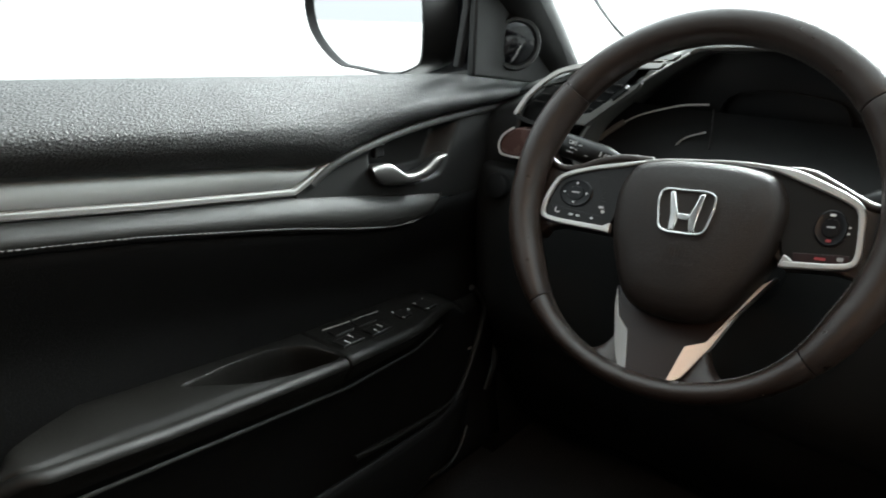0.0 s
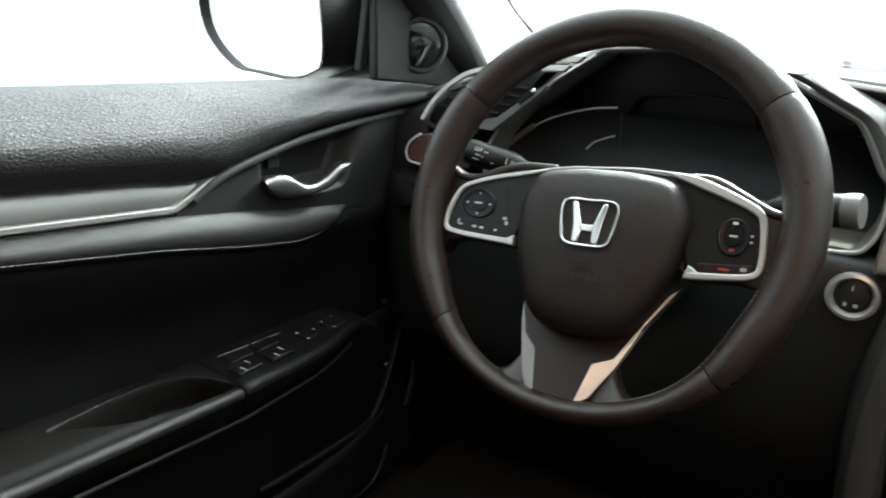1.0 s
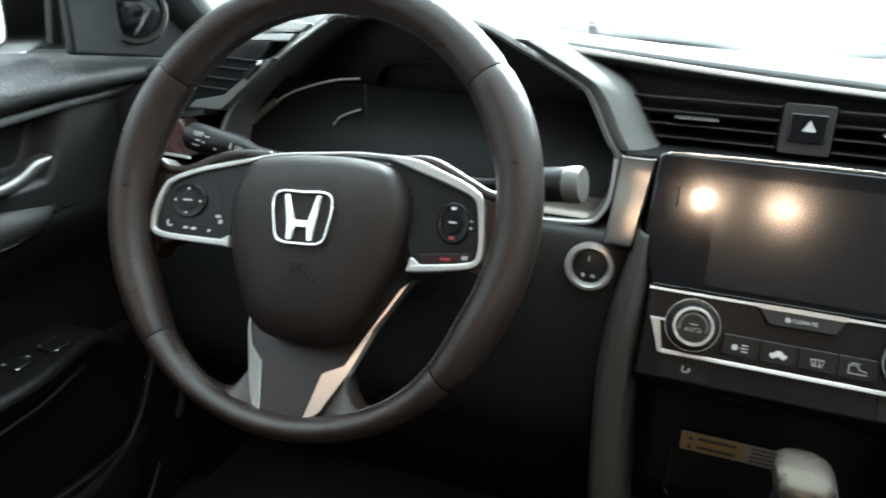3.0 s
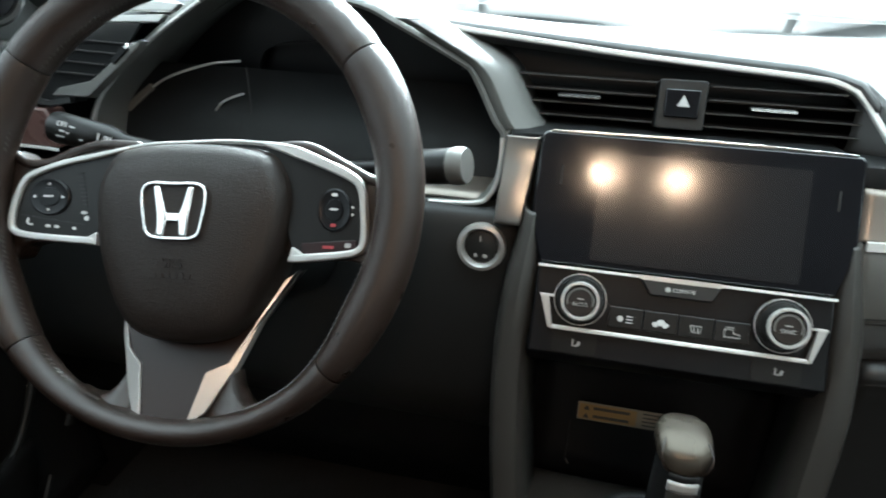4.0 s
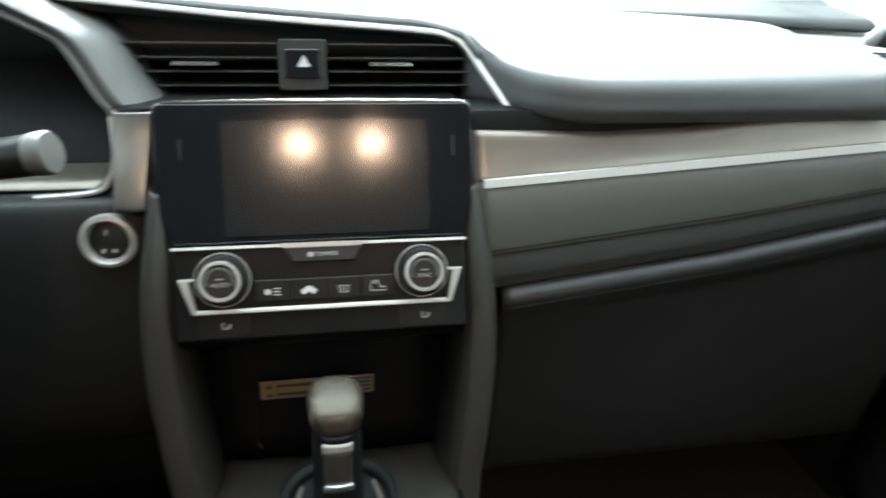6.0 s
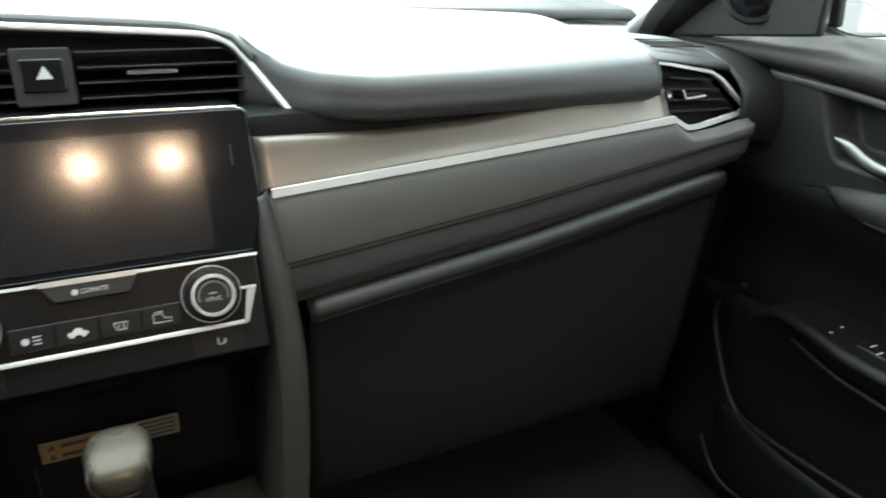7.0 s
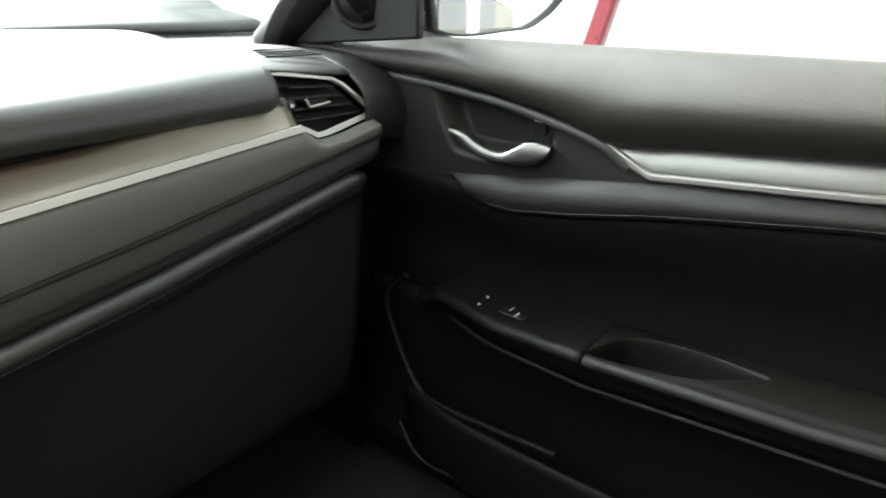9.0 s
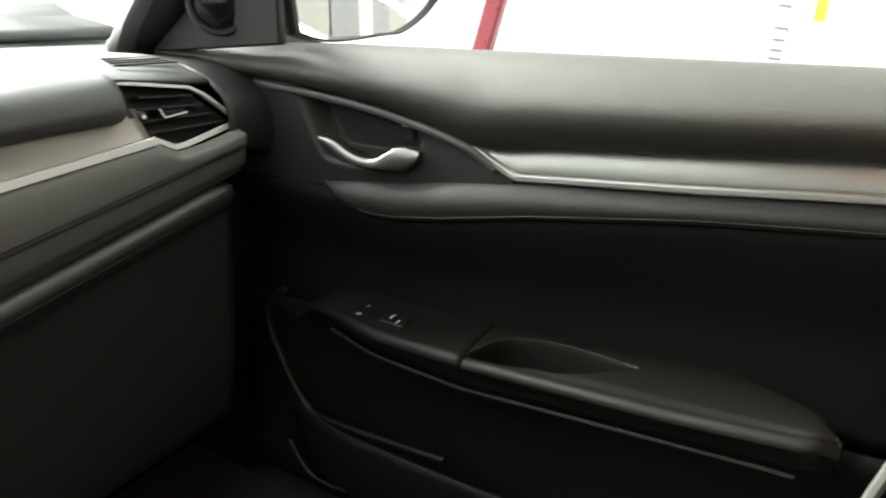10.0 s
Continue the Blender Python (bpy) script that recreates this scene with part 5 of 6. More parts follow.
swp = part("switch_panel", plate([(-0.668, 0.818), (-0.671, 0.828), (-0.666, 0.839), (-0.655, 0.849), (-0.640, 0.853), (-0.602, 0.852), (-0.596, 0.840), (-0.592, 0.814), (-0.655, 0.8145)], SWM, 0.006, 0.02), REDTRIM, dash, "reddish-brown trim panel outlined in silver", bevel=0.002)
part("outline", ribbon(curve_through([(-0.650, 0.8515), (-0.664, 0.842), (-0.671, 0.830), (-0.669, 0.819), (-0.660, 0.8145), (-0.620, 0.8140), (-0.592, 0.8130)], 3), 0.0024, SWM @ Matrix.Translation((0, 0, 0.0062)), 0.0025), BRIGHT, swp)
part("door_panel_vent", lathe([(0.016, -0.01), (0.018, 0.0), (0.016, 0.006), (0.010, 0.008)], axes((-0.665, 0.79, 0.775), (1, 0, 0), (0, 0.2, 1)), 24), DARK, dash)

# lower dash in front of the driver's knees
rows = []
for x in np.linspace(-0.70, -0.132, 30):
    rows.append([(x, y, z) for y, z in curve_through([(0.822, 0.800), (0.808, 0.797), (0.800, 0.790), (0.795, 0.76), (0.795, 0.72), (0.800, 0.66), (0.815, 0.58), (0.87, 0.52), (0.95, 0.50)], 4)])
part("knee_panel", grid(rows), PLASTIC, dash, "dark knee panel under the instruments", solid=0.004)
# scooped satin upright beside the screen
rows = []
for z, y in curve_through([(0.8665, 0.8065), (0.862, 0.8062), (0.855, 0.8045), (0.846, 0.8010), (0.830, 0.7930), (0.813, 0.7855), (0.800, 0.7810), (0.7965, 0.7815)], 3) + [(0.7960, 0.800)]:
    k = (0.8665 - z) / 0.070
    xl, xr = -0.1525 - 0.0025 * k, -0.1250 - 0.0085 * k
    rows.append([(xl - 0.0005, y + 0.030, z), (xl, y + 0.002, z), (xl + 0.0012, y, z), (xl * 0.67 + xr * 0.33, y - 0.0006, z), (xl * 0.33 + xr * 0.67, y - 0.0006, z), (xr - 0.0012, y, z), (xr, y + 0.002, z), (xr + 0.0005, y + 0.030, z)])
part("stack_cheek", grid(rows), CHEEK, dash, "satin silver upright beside the screen", solid=0.002)
STM = axes((-0.1665, 0.794, 0.768), (1, 0, 0), (0, 0.10, 1))
start = part("start_button", lathe([(0.0150, -0.004), (0.0150, 0.002), (0.0128, 0.0035), (0.0, 0.004)], STM, 40), PLASTIC, dash, "round black start button in a silver ring")
part("start_ring", hoop([(0.0150, -0.002), (0.0215, -0.002), (0.0222, 0.002), (0.0212, 0.0065), (0.0180, 0.0075), (0.0155, 0.0045), (0.0150, 0.0)], STM, 48), SILVER, start, "bright silver ring")
part("start_marks", joined(plate(moved(rounded(0.0028, 0.0036, 0.001), -0.0045, -0.008), STM @ Matrix.Translation((0, 0, 0.0041)), 0.0003), plate(moved(rounded(0.0040, 0.0030, 0.001), 0.004, -0.008), STM @ Matrix.Translation((0, 0, 0.0041)), 0.0003), plate(moved(rounded(0.0012, 0.005, 0.0005), -0.001, 0.0075), STM @ Matrix.Translation((0, 0, 0.0041)), 0.0003)), MARK, start)

# lever that opens the bonnet, low beside the driver's foot
release = thing("bonnet_lever", (-0.712, 0.83, 0.49), "dark bonnet release lever with a small pale symbol", "lever")
part("lever_body", sweep(curve_through([(-0.704, 0.868, 0.500), (-0.700, 0.862, 0.465), (-0.702, 0.846, 0.425)], 5), circle(0.007, 10, 0.6), (1, 0, 0)), PLASTIC, release, bevel=0.0)
part("symbol", plate(rounded(0.009, 0.0032, 0.0008), axes((-0.7135, 0.812, 0.507), (0, 1, 0), (0, 0, 1)), 0.0015), MARK, release, "pale bonnet symbol")

# steering column and stalks
WHEEL = axes((-0.360, 0.650, 0.840), (1, 0, 0), (0, math.sin(radians(24)), math.cos(radians(24)))) @ pose(0, 0, 0, 0, 0, 4.5)
column = thing("steering_column", (-0.362, 0.78, 0.70), "dark plastic steering column shroud with two stalks", "steering column")
rows = []
for d, w, up, dn in ((0.035, 0.052, 0.026, 0.060), (0.06, 0.055, 0.028, 0.064), (0.12, 0.058, 0.026, 0.068), (0.20, 0.060, 0.020, 0.066)):
    rows.append([WHEEL @ Vector((w * math.cos(a), (up if math.sin(a) > 0 else dn) * math.copysign(abs(math.sin(a)) ** 0.8, math.sin(a)) - 0.01, -d)) for a in np.linspace(0, 2 * math.pi, 25)[:-1]])
part("shroud", capped(rows), DARK, column)


def stalk(side):
    s = side
    a, b = (Vector((-0.420, 0.745, 0.836)), Vector((-0.548, 0.750, 0.852))) if s < 0 else (Vector((-0.300, 0.760, 0.835)), Vector((-0.175, 0.735, 0.857)))
    d = (b - a).normalized()
    m = Matrix.Translation(a) @ d.to_track_quat('Z', 'Y').to_matrix().to_4x4()
    L = (b - a).length
    prof = [(0.009 if s < 0 else 0.006, 0), (0.0085 if s < 0 else 0.006, L * 0.45), (0.011, L * 0.52), (0.0132, L * 0.58), (0.0140, L * 0.97), (0.0134, L), (0.0, L + 0.0006)]
    ob = part("stalk", lathe(prof, m, 24), SWITCHFACE, column, "dark light stalk with pale markings" if s < 0 else "dark wiper stalk")
    if s < 0:
        face = axes(a + d * L * 0.70 + Vector((0, -0.0130, 0.0040)), -d, (0, 0.3, 1))
        for text, x, y, size in (("OFF", -0.0215, 0.0045, 0.0062), ("OFF", 0.0240, 0.0015, 0.0050)):
            part("lettering", words(text, size, face @ Matrix.Translation((x, y, 0.0004))), MARK, ob)
        for x, y, w in ((-0.0115, 0.0040, 0.0050), (-0.0210, -0.0012, 0.0050), (-0.0150, -0.0020, 0.0024), (-0.0220, -0.0060, 0.0080), (-0.0010, -0.0050, 0.0036), (0.0150, 0.0015, 0.0012)):
            part("marking", plate(moved(rounded(w, 0.0011 if w > 0.002 else 0.0060, 0.0004), x, y), face, 0.0009), MARK if y > -0.004 else DIMMARK, ob)
    else:
        part("end_cap", lathe([(0.0135, L * 0.90), (0.0146, L * 0.94), (0.0146, L * 0.992), (0.0134, L + 0.002), (0.0, L + 0.0025)], m, 28), GREYPAD, ob, "grey round end cap")
    return ob


stalk(-1)
stalk(1)

# ---- steering wheel ----
wheel = thing("steering_wheel", (-0.362, 0.70, 0.82), "leather three-spoke steering wheel with silver trim", "steering wheel")
RO, RT = 0.1780, 0.0168
HUB = WHEEL @ Matrix.Translation((-0.0045, 0.001, 0))      # the rim's own centre


def rim_half(s_):
    """Half the rim's thickness, thinner towards the bottom."""
    return 0.0160 * (1 - 0.40 * ease(-s_, 0.45, 0.92))


def rim_arc(a0, a1, n):
    rows = []
    for i, a in enumerate(np.linspace(a0, a1, n)):
        e = min(1.0, min(i, n - 1 - i) / 1.2 + 0.955)
        grip = 1 + 0.10 * math.exp(-((a - 25) / 14) ** 2) + 0.10 * math.exp(-((a - 155) / 14) ** 2)
        c, s_ = math.cos(radians(a)), math.sin(radians(a))
        h = rim_half(s_)
        rc, deepness = RO - h, RT * 1.10 * (0.35 + 0.65 * h / 0.016)
        h *= e * grip
        rows.append([HUB @ Vector(((rc + h * math.cos(b)) * c, (rc + h * math.cos(b)) * s_, deepness * e * math.sin(b))) for b in np.linspace(0, 2 * math.pi, 21)[:-1]])
    return capped(rows)


for a0, a1 in ((-44.3, 35.6), (36.0, 143.2), (143.6, 224.1), (224.5, 315.3)):
    part("rim_cover", rim_arc(a0, a1, int(abs(a1 - a0) / 2.0)), LEATHER, wheel, "worn brown-black leather rim cover")
part("rim_core", sweep([HUB @ Vector(((RO - rim_half(math.sin(radians(a)))) * math.cos(radians(a)), (RO - rim_half(math.sin(radians(a)))) * math.sin(radians(a)), 0)) for a in range(0, 360, 5)], circle(0.0085, 12), WHEEL.to_3x3() @ Vector((0, 0, 1)), True), DARK, wheel)
stitch = []
for a in np.arange(0, 360, 1.6):
    if abs((a + 180) % 360 - 180) < 12 or abs(a - 180) < 12 or 250 < a < 290:
        continue
    r = RO - 2 * rim_half(math.sin(radians(a))) - 0.0003
    p, q = ([HUB @ Vector((r * math.cos(radians(v)), r * math.sin(radians(v)), 0.004 + w)) for v, w in ((a, 0.0015), (a + 0.9, -0.0015))])
    stitch.append(sweep([p, q], circle(0.00045, 4), (0, -1, 0.3)))
part("rim_stitching", joined(*stitch), THREAD, wheel, "fine pale stitching", flat=True, kind="stuff")

# airbag cover
pad_half = [(0.0, 0.0375), (0.030, 0.0365), (0.056, 0.032), (0.066, 0.024), (0.074, 0.006), (0.074, -0.015), (0.069, -0.042), (0.058, -0.070), (0.045, -0.092), (0.030, -0.103), (0.0, -0.107)]
outline = curve_through(pad_half + [(-x, y) for x, y in pad_half[-2:0:-1]], 3, True)
pcx, pcy = 0.0, -0.030
rows = []
for k, z in ((1.0, -0.034), (1.0, -0.012), (0.985, -0.003), (0.94, 0.004), (0.85, 0.0085), (0.65, 0.0115), (0.40, 0.0130), (0.15, 0.0135), (0.02, 0.0135)):
    rows.append([WHEEL @ Vector((pcx + (x - pcx) * k + 0.004 + 0.045 * min(y, 0), pcy + (y - pcy) * k + 0.001, z)) for x, y in outline])
part("airbag_cover", capped(rows), AIRBAG, wheel, "brown-black grained airbag cover")
EM = WHEEL @ Matrix.Translation((0.0005, -0.0118, 0.0133))
sq = curve_through([(-0.0225, 0.0160), (0.0, 0.0182), (0.0225, 0.0160), (0.0215, -0.008), (0.0165, -0.0180), (0.0, -0.0194), (-0.0165, -0.0180), (-0.0215, -0.008)], 5, True)
badge = part("badge", plate([(x * 0.96, y * 0.96) for x, y in sq], EM, 0.0008), AIRBAG, wheel, "square chrome badge on the airbag cover")
part("badge_frame", ribbon(sq, 0.0019, EM, 0.0032, True), CHROME, badge, bevel=0.0005)
for sx in (-1, 1):
    part("badge_bar", plate([(sx * 0.0155, 0.0165), (sx * 0.0108, 0.0165), (sx * 0.0078, 0.0060), (sx * 0.0046, -0.0030), (sx * 0.0045, -0.0080), (sx * 0.0056, -0.0178), (sx * 0.0114, -0.0178), (sx * 0.0120, -0.0040)], EM, 0.0034), CHROME, badge, bevel=0.0012)
part("badge_crossbar", plate([(-0.0055, -0.0022), (0.0055, -0.0022), (0.0050, -0.0078), (-0.0050, -0.0078)], EM, 0.0030), CHROME, badge, bevel=0.0008)
part("embossed_lettering", words("SRS", 0.0105, WHEEL @ Matrix.Translation((0.0005, -0.0485, 0.0130)), 0.0011), AIRBAG, wheel)
for k in range(6):
    part("embossed_bar", plate(moved(rounded(0.004, 0.0035, 0.0008), (k - 2.5) * 0.0052, -0.0570), WHEEL @ Matrix.Translation((0, 0, 0.0127)), 0.0010), AIRBAG, wheel)

# side spokes with their switches
SPOKES = WHEEL @ Matrix.Translation((0, 0, -0.003))
BANDS = {-1: [(-0.050, 0.0335), (-0.0790, 0.0272), (-0.102, 0.0225), (-0.128, 0.0140), (-0.1375, 0.0060), (-0.1440, -0.0100), (-0.1460, -0.0235), (-0.1425, -0.0305), (-0.127, -0.0332), (-0.098, -0.0345), (-0.074, -0.0352)],
         1: [(0.056, 0.0385), (0.0760, 0.0340), (0.100, 0.0255), (0.1215, 0.0160), (0.1285, 0.0080), (0.1310, -0.008), (0.1318, -0.0265), (0.1285, -0.0340), (0.118, -0.0372), (0.100, -0.0395), (0.080, -0.0415)]}
WIDTHS = {-1: ([0, 0.10, 0.35, 0.50, 0.80, 1.0], [0.0030, 0.0042, 0.0046, 0.0046, 0.0050, 0.0055]), 1: ([0, 0.12, 0.35, 0.50, 0.80, 1.0], [0.0030, 0.0082, 0.0058, 0.0046, 0.0050, 0.0058])}
# leather of the spokes: the rounded upper edge, then round by the rim and back below
RIDGES = {-1: [(-0.045, 0.0400), (-0.076, 0.0405), (-0.099, 0.0350), (-0.122, 0.0260), (-0.141, 0.0255), (-0.154, 0.0330)], 1: [(0.060, 0.0400), (0.078, 0.0415), (0.091, 0.0395), (0.1095, 0.0305), (0.131, 0.0195), (0.141, 0.0180), (0.150, 0.0270)]}
WEBS = {-1: [(-0.160, 0.0), (-0.156, -0.052), (-0.1470, -0.0500), (-0.1425, -0.0410), (-0.127, -0.0370), (-0.074, -0.0385), (-0.050, -0.020)], 1: [(0.156, 0.0), (0.150, -0.056), (0.1400, -0.0530), (0.1330, -0.0440), (0.118, -0.0408), (0.080, -0.0445), (0.056, -0.020)]}
for s in (-1, 1):
    path = BANDS[s]
    web = plate(RIDGES[s] + WEBS[s], SPOKES @ Matrix.Translation((0, 0, -0.0095)), 0.0015, 0.020)
    ridge = sweep([SPOKES @ Vector((x, y - 0.0032, -0.0085)) for x, y in curve_through(RIDGES[s], 4)], circle(0.0036, 16), WHEEL.to_3x3() @ Vector((0, 0, 1)))
    spoke = part("spoke", joined(web, ridge), LEATHER, wheel, "brown leather switch spoke framed in silver", bevel=0.002)
    part("switch_face", plate(path, SPOKES @ Matrix.Translation((0, 0, -0.007)), 0.004), SWITCHFACE, spoke, "black switch face", bevel=0.002)
    band = curve_through(path, 4)
    wid = [float(np.interp(k, *WIDTHS[s])) for k in np.linspace(0, 1, len(band))]
    part("silver_frame", tapered(band, wid, SPOKES @ Matrix.Translation((0, 0, -0.007)), 0.0075), SILVER, spoke, "satin silver spoke frame", bevel=0.0012)
    foot = [(-0.0715, -0.0285), (-0.0745, -0.0295), (-0.0800, -0.0325), (-0.0800, -0.0378), (-0.0715, -0.0384)] if s < 0 else [(0.0805, -0.0330), (0.0845, -0.0350), (0.0890, -0.0385), (0.0890, -0.0432), (0.0775, -0.0440)]
    part("frame_foot", plate(foot, SPOKES @ Matrix.Translation((0, 0, -0.007)), 0.0072), SILVER, spoke, bevel=0.001)
    BM_ = SPOKES @ Matrix.Translation((-0.1145, -0.0035, -0.003) if s < 0 else (0.1098, -0.0068, -0.003)) @ Matrix.Diagonal((0.80 if s > 0 else 1.15, 1.0 if s > 0 else 0.92, 1.0, 1.0))
    pad = part("control_pad", lathe([(0.0150, -0.002), (0.0150, 0.0012), (0.0138, 0.0020), (0.0115, 0.0014), (0.0078, 0.0014), (0.0074, 0.0022), (0.0, 0.0024)], BM_, 36), PANELBLACK, spoke, "round control pad")
    for dx, dy, turn in ((0, 0.0105, 0), (0, -0.0105, 180), (0.0105, 0, -90), (-0.0105, 0, 90)):
        if s < 0 or dx == 0:
            part("arrow", plate([(0.0013, -0.0008), (-0.0013, -0.0008), (0, 0.0013)] if s < 0 else rounded(0.0050, 0.0022, 0.0006), BM_ @ pose(dx, dy, 0.0021, 0, 0, turn), 0.0004), MARK if s < 0 or dy > 0 else REDMARK, pad)
    part("word_bar", plate(rounded(0.0070, 0.0014, 0.0004), BM_ @ Matrix.Translation((0, 0.0005, 0.0024)), 0.0004), MARK, pad)
    top = SPOKES @ Matrix.Translation((0, 0, -0.003))
    if s < 0:
        for k in range(9):
            part("volume_rib", plate(moved(rounded(0.0062 - 0.0003 * k, 0.0008, 0.0003), -0.0905 + 0.0008 * k, 0.0150 - 0.0029 * k), top, 0.0007), PLASTIC, spoke)
        part("phone_mark", ribbon(curve_through([(-0.1325, -0.0200), (-0.1335, -0.0225), (-0.1315, -0.0245), (-0.1285, -0.0242)], 4), 0.0013, top, 0.0004), MARK, spoke)
        for x, w in ((-0.1155, 0.0042), (-0.1080, 0.0042), (-0.0930, 0.0030)):
            part("phone_mark", plate(moved(rounded(w, 0.0020, 0.0008), x, -0.0252 - 0.05 * (x + 0.1155)), top, 0.0004), MARK, spoke)
        part("display_mark", plate(moved(rounded(0.0045, 0.0022, 0.0008), -0.0855, -0.0145), top, 0.0004), MARK, spoke)
        part("display_mark", plate(moved(rounded(0.0036, 0.0036, 0.0016), -0.0832, -0.0185), top, 0.0004), MARK, spoke)
        part("key_gap", ribbon([(-0.1400, -0.0175), (-0.113, -0.0205), (-0.0840, -0.0232)], 0.0007, top, 0.0003), VENTBLACK, spoke)
    else:
        part("lane_key", plate([(0.0865, -0.0305), (0.1262, -0.0268), (0.1268, -0.0318), (0.1240, -0.0345), (0.0880, -0.0378)], SPOKES @ Matrix.Translation((0, 0, -0.0035)), 0.0016), REDKEY, spoke, "dark lower key with a lit red tint in its colour", bevel=0.0005)
        for x, y, w, h in ((0.1065, -0.0325, 0.0080, 0.0020), (0.1205, -0.0308, 0.0045, 0.0030)):
            part("key_mark", plate(moved(rounded(w, h, 0.0008), x, y), SPOKES @ Matrix.Translation((0, 0, -0.0018)), 0.0004), REDMARK if x < 0.11 else DIMMARK, spoke)
        for x, y, w in ((0.1215, -0.0045, 0.0042), (0.1215, -0.0095, 0.0042)):
            part("key_mark", plate(moved(rounded(w, 0.0014, 0.0005), x, y), top, 0.0005), MARK, spoke)
# thin silver line along the upper edge of the airbag cover
arch = curve_through([(-0.052, 0.0338), (-0.030, 0.0372), (0.0, 0.0388), (0.030, 0.0400), (0.058, 0.0386)], 6)
part("upper_trim", tapered(arch, [0.0022] * len(arch), SPOKES @ Matrix.Translation((0, 0, -0.007)), 0.0070), SILVER, wheel, "thin silver line over the airbag cover", bevel=0.0006)

# lower spoke: gloss panel between two canted silver blades, running forward to the rim
deep = lambda v: float(np.interp(v, [-0.170, -0.150, -0.045], [0.008, 0.000, -0.036]))
INNER = {-1: line([-0.159, -0.123, -0.112, -0.086], [0.0247, 0.0352, 0.0475, 0.0580]), 1: line([-0.160, -0.1257, -0.118, -0.0575, -0.0517], [0.0114, 0.0180, 0.0340, 0.0648, 0.0725])}
BLADES = {-1: [(-0.0590, -0.0840), (-0.0580, -0.0860), (-0.0475, -0.1120), (-0.0352, -0.1230), (-0.0247, -0.1595), (-0.0330, -0.1580), (-0.0437, -0.1420), (-0.0492, -0.1250), (-0.0555, -0.1030)],
          1: [(0.0735, -0.0505), (0.0648, -0.0575), (0.0340, -0.1180), (0.0180, -0.1257), (0.0114, -0.1605), (0.0215, -0.1530), (0.0368, -0.1228), (0.0520, -0.0870), (0.0715, -0.0520)]}
low = part("lower_spoke", bent_plate([(-0.059, -0.078), (-0.040, -0.085), (0.0, -0.090), (0.040, -0.085), (0.062, -0.060), (0.034, -0.1165), (0.019, -0.1250), (0.0125, -0.160), (-0.006, -0.1630), (-0.0255, -0.1595), (-0.036, -0.1235), (-0.0475, -0.1125)], lambda u, v: deep(v) - 0.002, 0.012, WHEEL), BROWNGLOSS, wheel, "brown-black gloss lower spoke")
for s in (-1, 1):
    part("silver_blade", bent_plate(BLADES[s], lambda u, v: deep(v) - 0.45 * max(0.0, abs(u) - INNER[s](v)), 0.010, WHEEL), SILVER, low, "satin silver blade", bevel=0.0008)
    rows = []
    edge = curve_through([(0.0400, -0.1210), (0.0425, -0.1290), (0.0470, -0.1375), (0.0540, -0.1440), (0.0660, -0.1480), (0.0800, -0.1475), (0.0920, -0.1440)], 4)
    for i, (x, y) in enumerate(edge):
        k = i / (len(edge) - 1)
        a = radians((-81.5 if s < 0 else -86.0) + (26.5 if s < 0 else 31.0) * k)
        x += 0.007 * (1 - k) if s < 0 else -0.006 * (1 - k)
        y -= 0.004 if s > 0 else 0.001
        ex, ey = 0.1680 * math.cos(a), 0.1680 * math.sin(a)
        z0, z1 = deep(y) - 0.008, -0.006 + 0.013 * ease(k, 0.0, 0.35)
        row = [WHEEL @ Vector((s * x, y, z0 - 0.020)), WHEEL @ Vector((s * x, y, z0 - 0.004))]
        for u in (0.06, 0.25, 0.5, 0.75, 0.92, 1.0):
            row.append(WHEEL @ Vector((s * (x + (ex - x) * u), y + (ey - y) * u, z0 + (z1 - z0) * ease(u, -0.3, 1.15))))
        rows.append(row)
    part("rim_web", grid(rows), LEATHER, low, "leather web between spoke and rim", solid=0.002, subsurf=1)

# ---- lamps, seat and what stands outside ----
dome = thing("dome_lamp", (0.035, -0.07, 1.31), "roof lamp with two warm lit lenses", "lamp")
part("lamp_body", plate(rounded(0.22, 0.11, 0.02), axes((0.035, -0.07, 1.318), (1, 0, 0), (0, -1, 0)), 0.016), HEADLINER, dome, bevel=0.004)
for x in (-0.042, 0.115):
    part("lamp_lens", plate(rounded(0.026, 0.034, 0.008), axes((x, -0.07, 1.301), (1, 0, 0), (0, -1, 0)), 0.004), BULB, dome, "glowing warm lens")

seat = thing("front_seat", (0.40, 0.19, 0.27), "black front passenger seat", "seat")
rows = []
for z, yc, w, d in ((0.50, 0.088, 0.215, 0.07), (0.60, 0.060, 0.235, 0.075), (0.75, 0.023, 0.245, 0.075), (0.90, -0.017, 0.235, 0.07), (1.02, -0.07, 0.19, 0.055), (1.05, -0.08, 0.15, 0.04)):
    rows.append([(0.40 + w * math.copysign(abs(math.cos(a)) ** 0.6, math.cos(a)), yc + d * math.copysign(abs(math.sin(a)) ** 0.7, math.sin(a)) + (0.040 if math.sin(a) > 0 else 0) * abs(math.cos(a)) ** 2, z) for a in np.linspace(0, 2 * math.pi, 33)[:-1]])
part("backrest", capped(rows), PADDING, seat, "black padded backrest", subsurf=1)
# grey tube stands in for the highlight along the bolster
part("bolster_highlight", sweep(curve_through([(0.625, 0.172, 0.52), (0.640, 0.152, 0.62), (0.645, 0.120, 0.75), (0.638, 0.073, 0.88), (0.605, 0.022, 0.98)], 6), circle(0.005, 8), (0, -1, 0.2)), GREYPAD, seat, "pale tube for the highlight on the bolster edge")
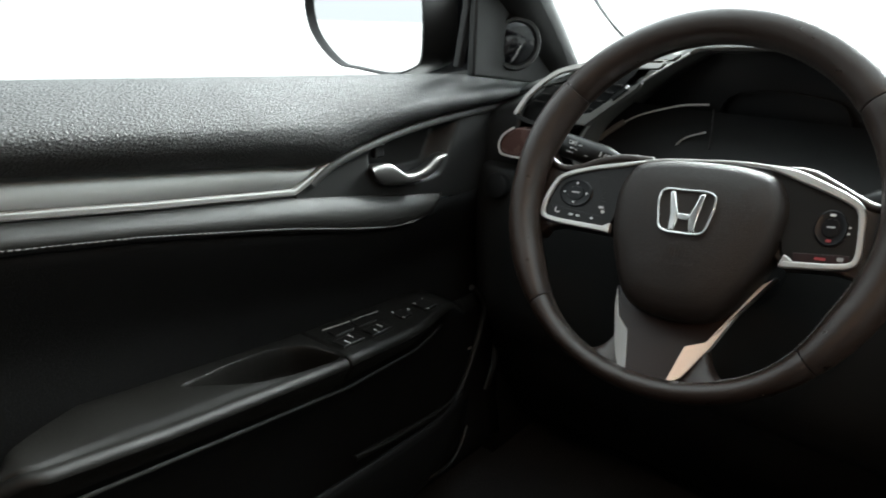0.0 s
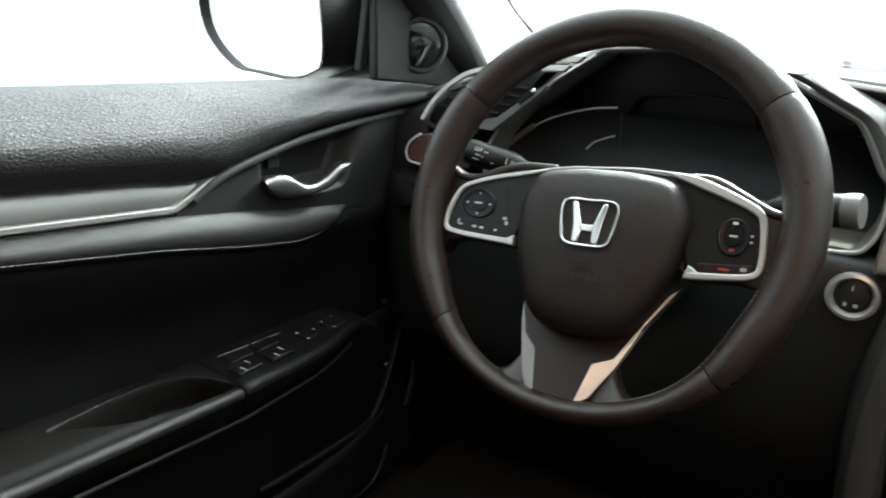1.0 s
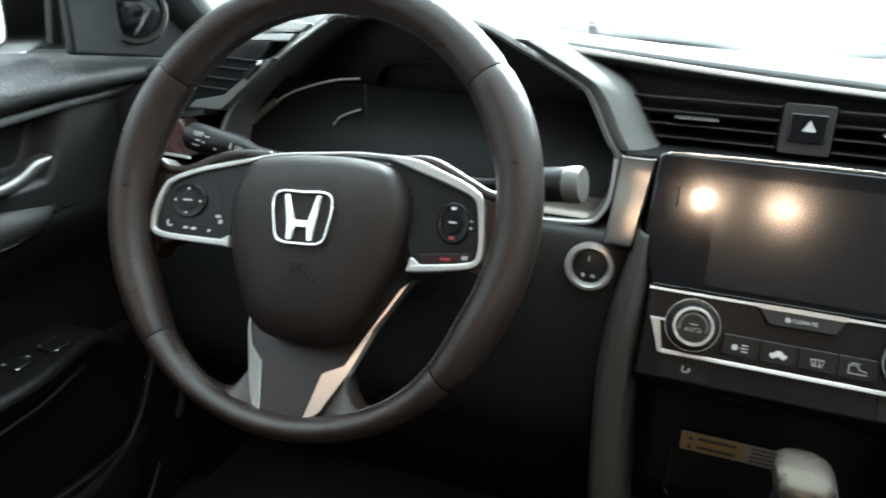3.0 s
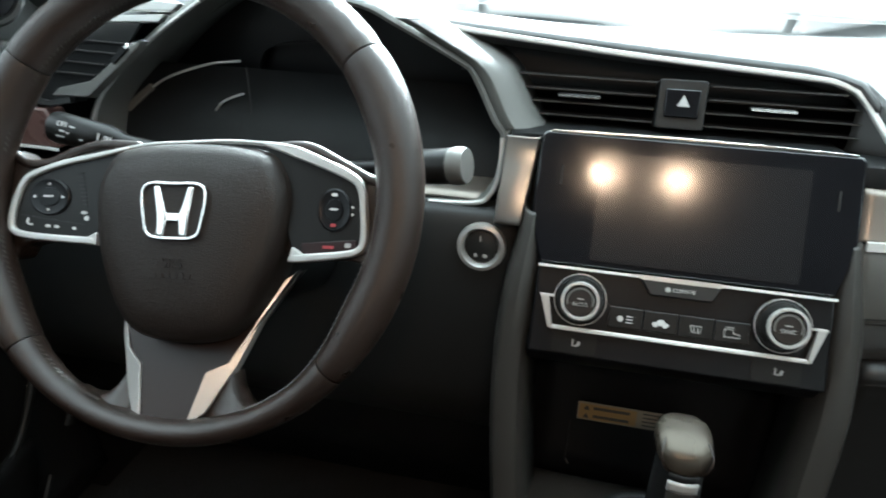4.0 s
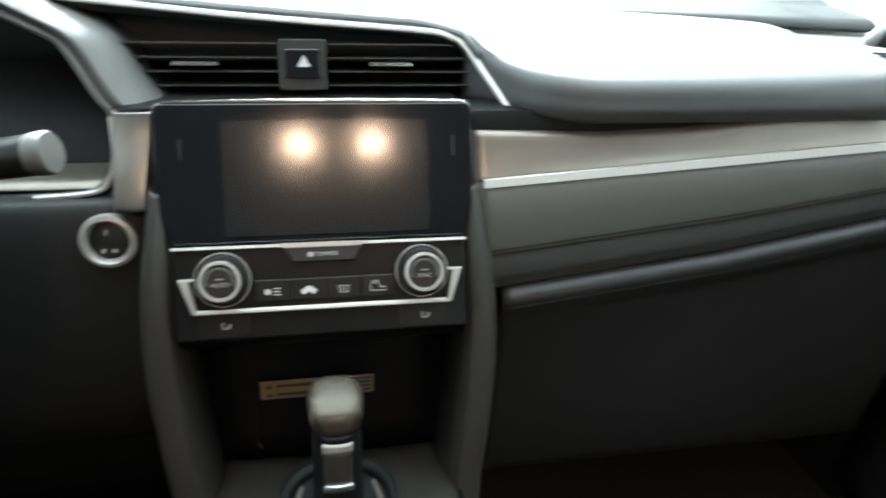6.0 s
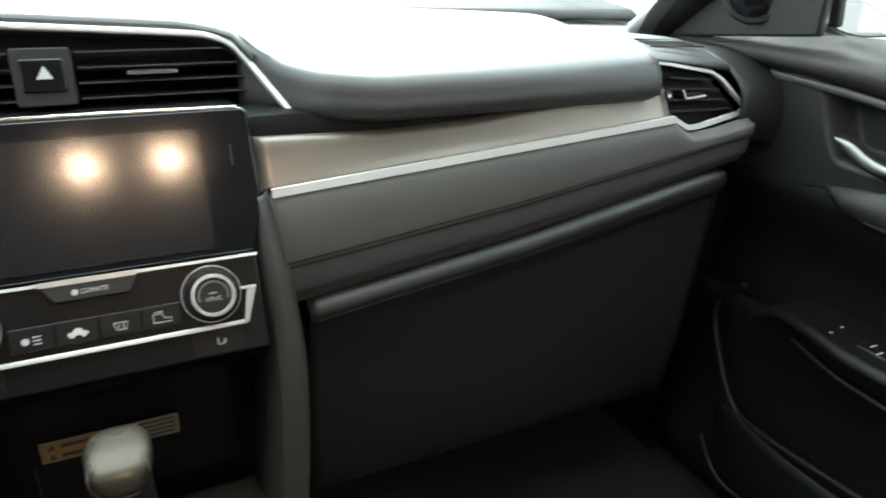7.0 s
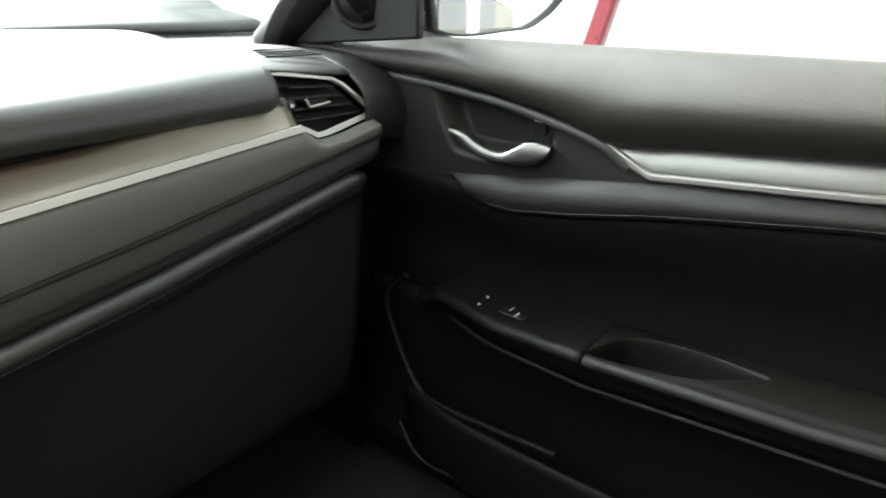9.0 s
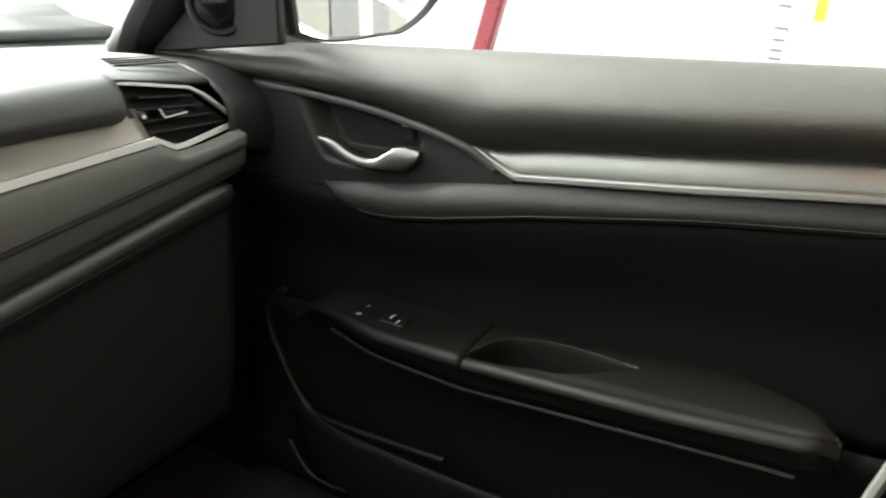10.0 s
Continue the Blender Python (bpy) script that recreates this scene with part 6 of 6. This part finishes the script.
part("cushion", capped([[(0.40 + 0.235 * u, y, z) for u, z in ((-1, 0.36), (1, 0.36), (1, zt + 0.02), (0.7, zt), (0, zt - 0.01), (-0.7, zt), (-1, zt + 0.02))] for y, zt in ((0.10, 0.47), (0.22, 0.475), (0.34, 0.48), (0.41, 0.47), (0.44, 0.43))]), FABRIC, seat, bevel=0.02)

# plain red bar in place of another car's red pillar
post = thing("red_bar", (3.3, 1.9, 0.0), "leaning red bar standing in for another car's pillar", "post")
part("bar_body", sweep([(3.3, 2.06, 0.0), (3.3, 1.843, 0.657), (3.3, 1.785, 0.867), (3.3, 1.70, 1.15), (3.3, 1.55, 1.60)], slab(0.10, 0.075), (1, 0, 0)), REDPAINT, post, bevel=0.015)
sign = thing("wall_lettering", (4.99, 0.55, 0.5), "upright lettering bars on the white wall, greyed for overexposure", "sign")
for k, (y, z, w) in enumerate(((0.579, 0.902, 0.074), (0.579, 0.77, 0.082), (0.58, 0.701, 0.076), (0.583, 0.637, 0.076), (0.582, 0.588, 0.079))):
    part("letter_bar", plate(rounded(w, 0.016, 0.004), axes((4.995, y + 0.06, z - 0.041), (0, -1, 0), (0, 0, 1)) @ pose(0, 0, 0, 0, 0, -3), 0.003), WASHEDPAINT, sign)
for y0, z0, y1, z1 in ((0.544, 0.901, 0.543, 0.852), (0.549, 0.829, 0.536, 0.74), (0.58, 0.699, 0.58, 0.639)):
    part("letter_stem", sweep([(4.994, y0 + 0.06, z0 - 0.041), (4.994, y1 + 0.06, z1 - 0.041)], slab(0.006, 0.003), (-1, 0, 0)), WASHEDPAINT, sign)
patch = thing("yellow_sign", (4.99, 0.37, 0.85), "small yellow sign on the white wall", "sign")
part("sign_plate", plate(rounded(0.06, 0.16, 0.01), axes((4.995, 0.44, 0.86), (0, -1, 0), (0, 0, 1)), 0.01), YELLOWPAINT, patch)

# invented building, added to fill and darken the right mirror's reflection
shed = thing("mirror_building", (7.0, -6.0, 0.0), "dark grey building with pale braces, added for the right mirror to reflect", "building")
part("wall", box(1.4, 14.0, -6.4, -6.0, 0.0, 4.0), SHEDGREY, shed)
part("plinth", box(1.6, 14.0, -6.0, -4.6, 0.0, 0.25), SHEDGREY, shed, "grey loading step")
for k in range(6):
    x = 2.0 + 1.6 * k
    part("opening", box(x, x + 0.9, -6.02, -5.96, 0.25, 2.4), DARKPAINT, shed, "dark doorway")
    part("post", sweep([(x - 0.3, -4.8, 0.25), (x - 0.3, -4.8, 3.0)], slab(0.09, 0.09), (1, 0, 0.01)), WHITEWALL, shed, "white post")
    part("brace", sweep([(x - 0.3, -4.8, 0.85), (x + 0.8, -4.8, 0.30)], slab(0.07, 0.07), (0, 1, 0.01)), WHITEWALL, shed, "white diagonal brace")
part("roof", box(1.2, 14.2, -6.4, -4.5, 3.0, 3.1), SHEDGREY, shed)
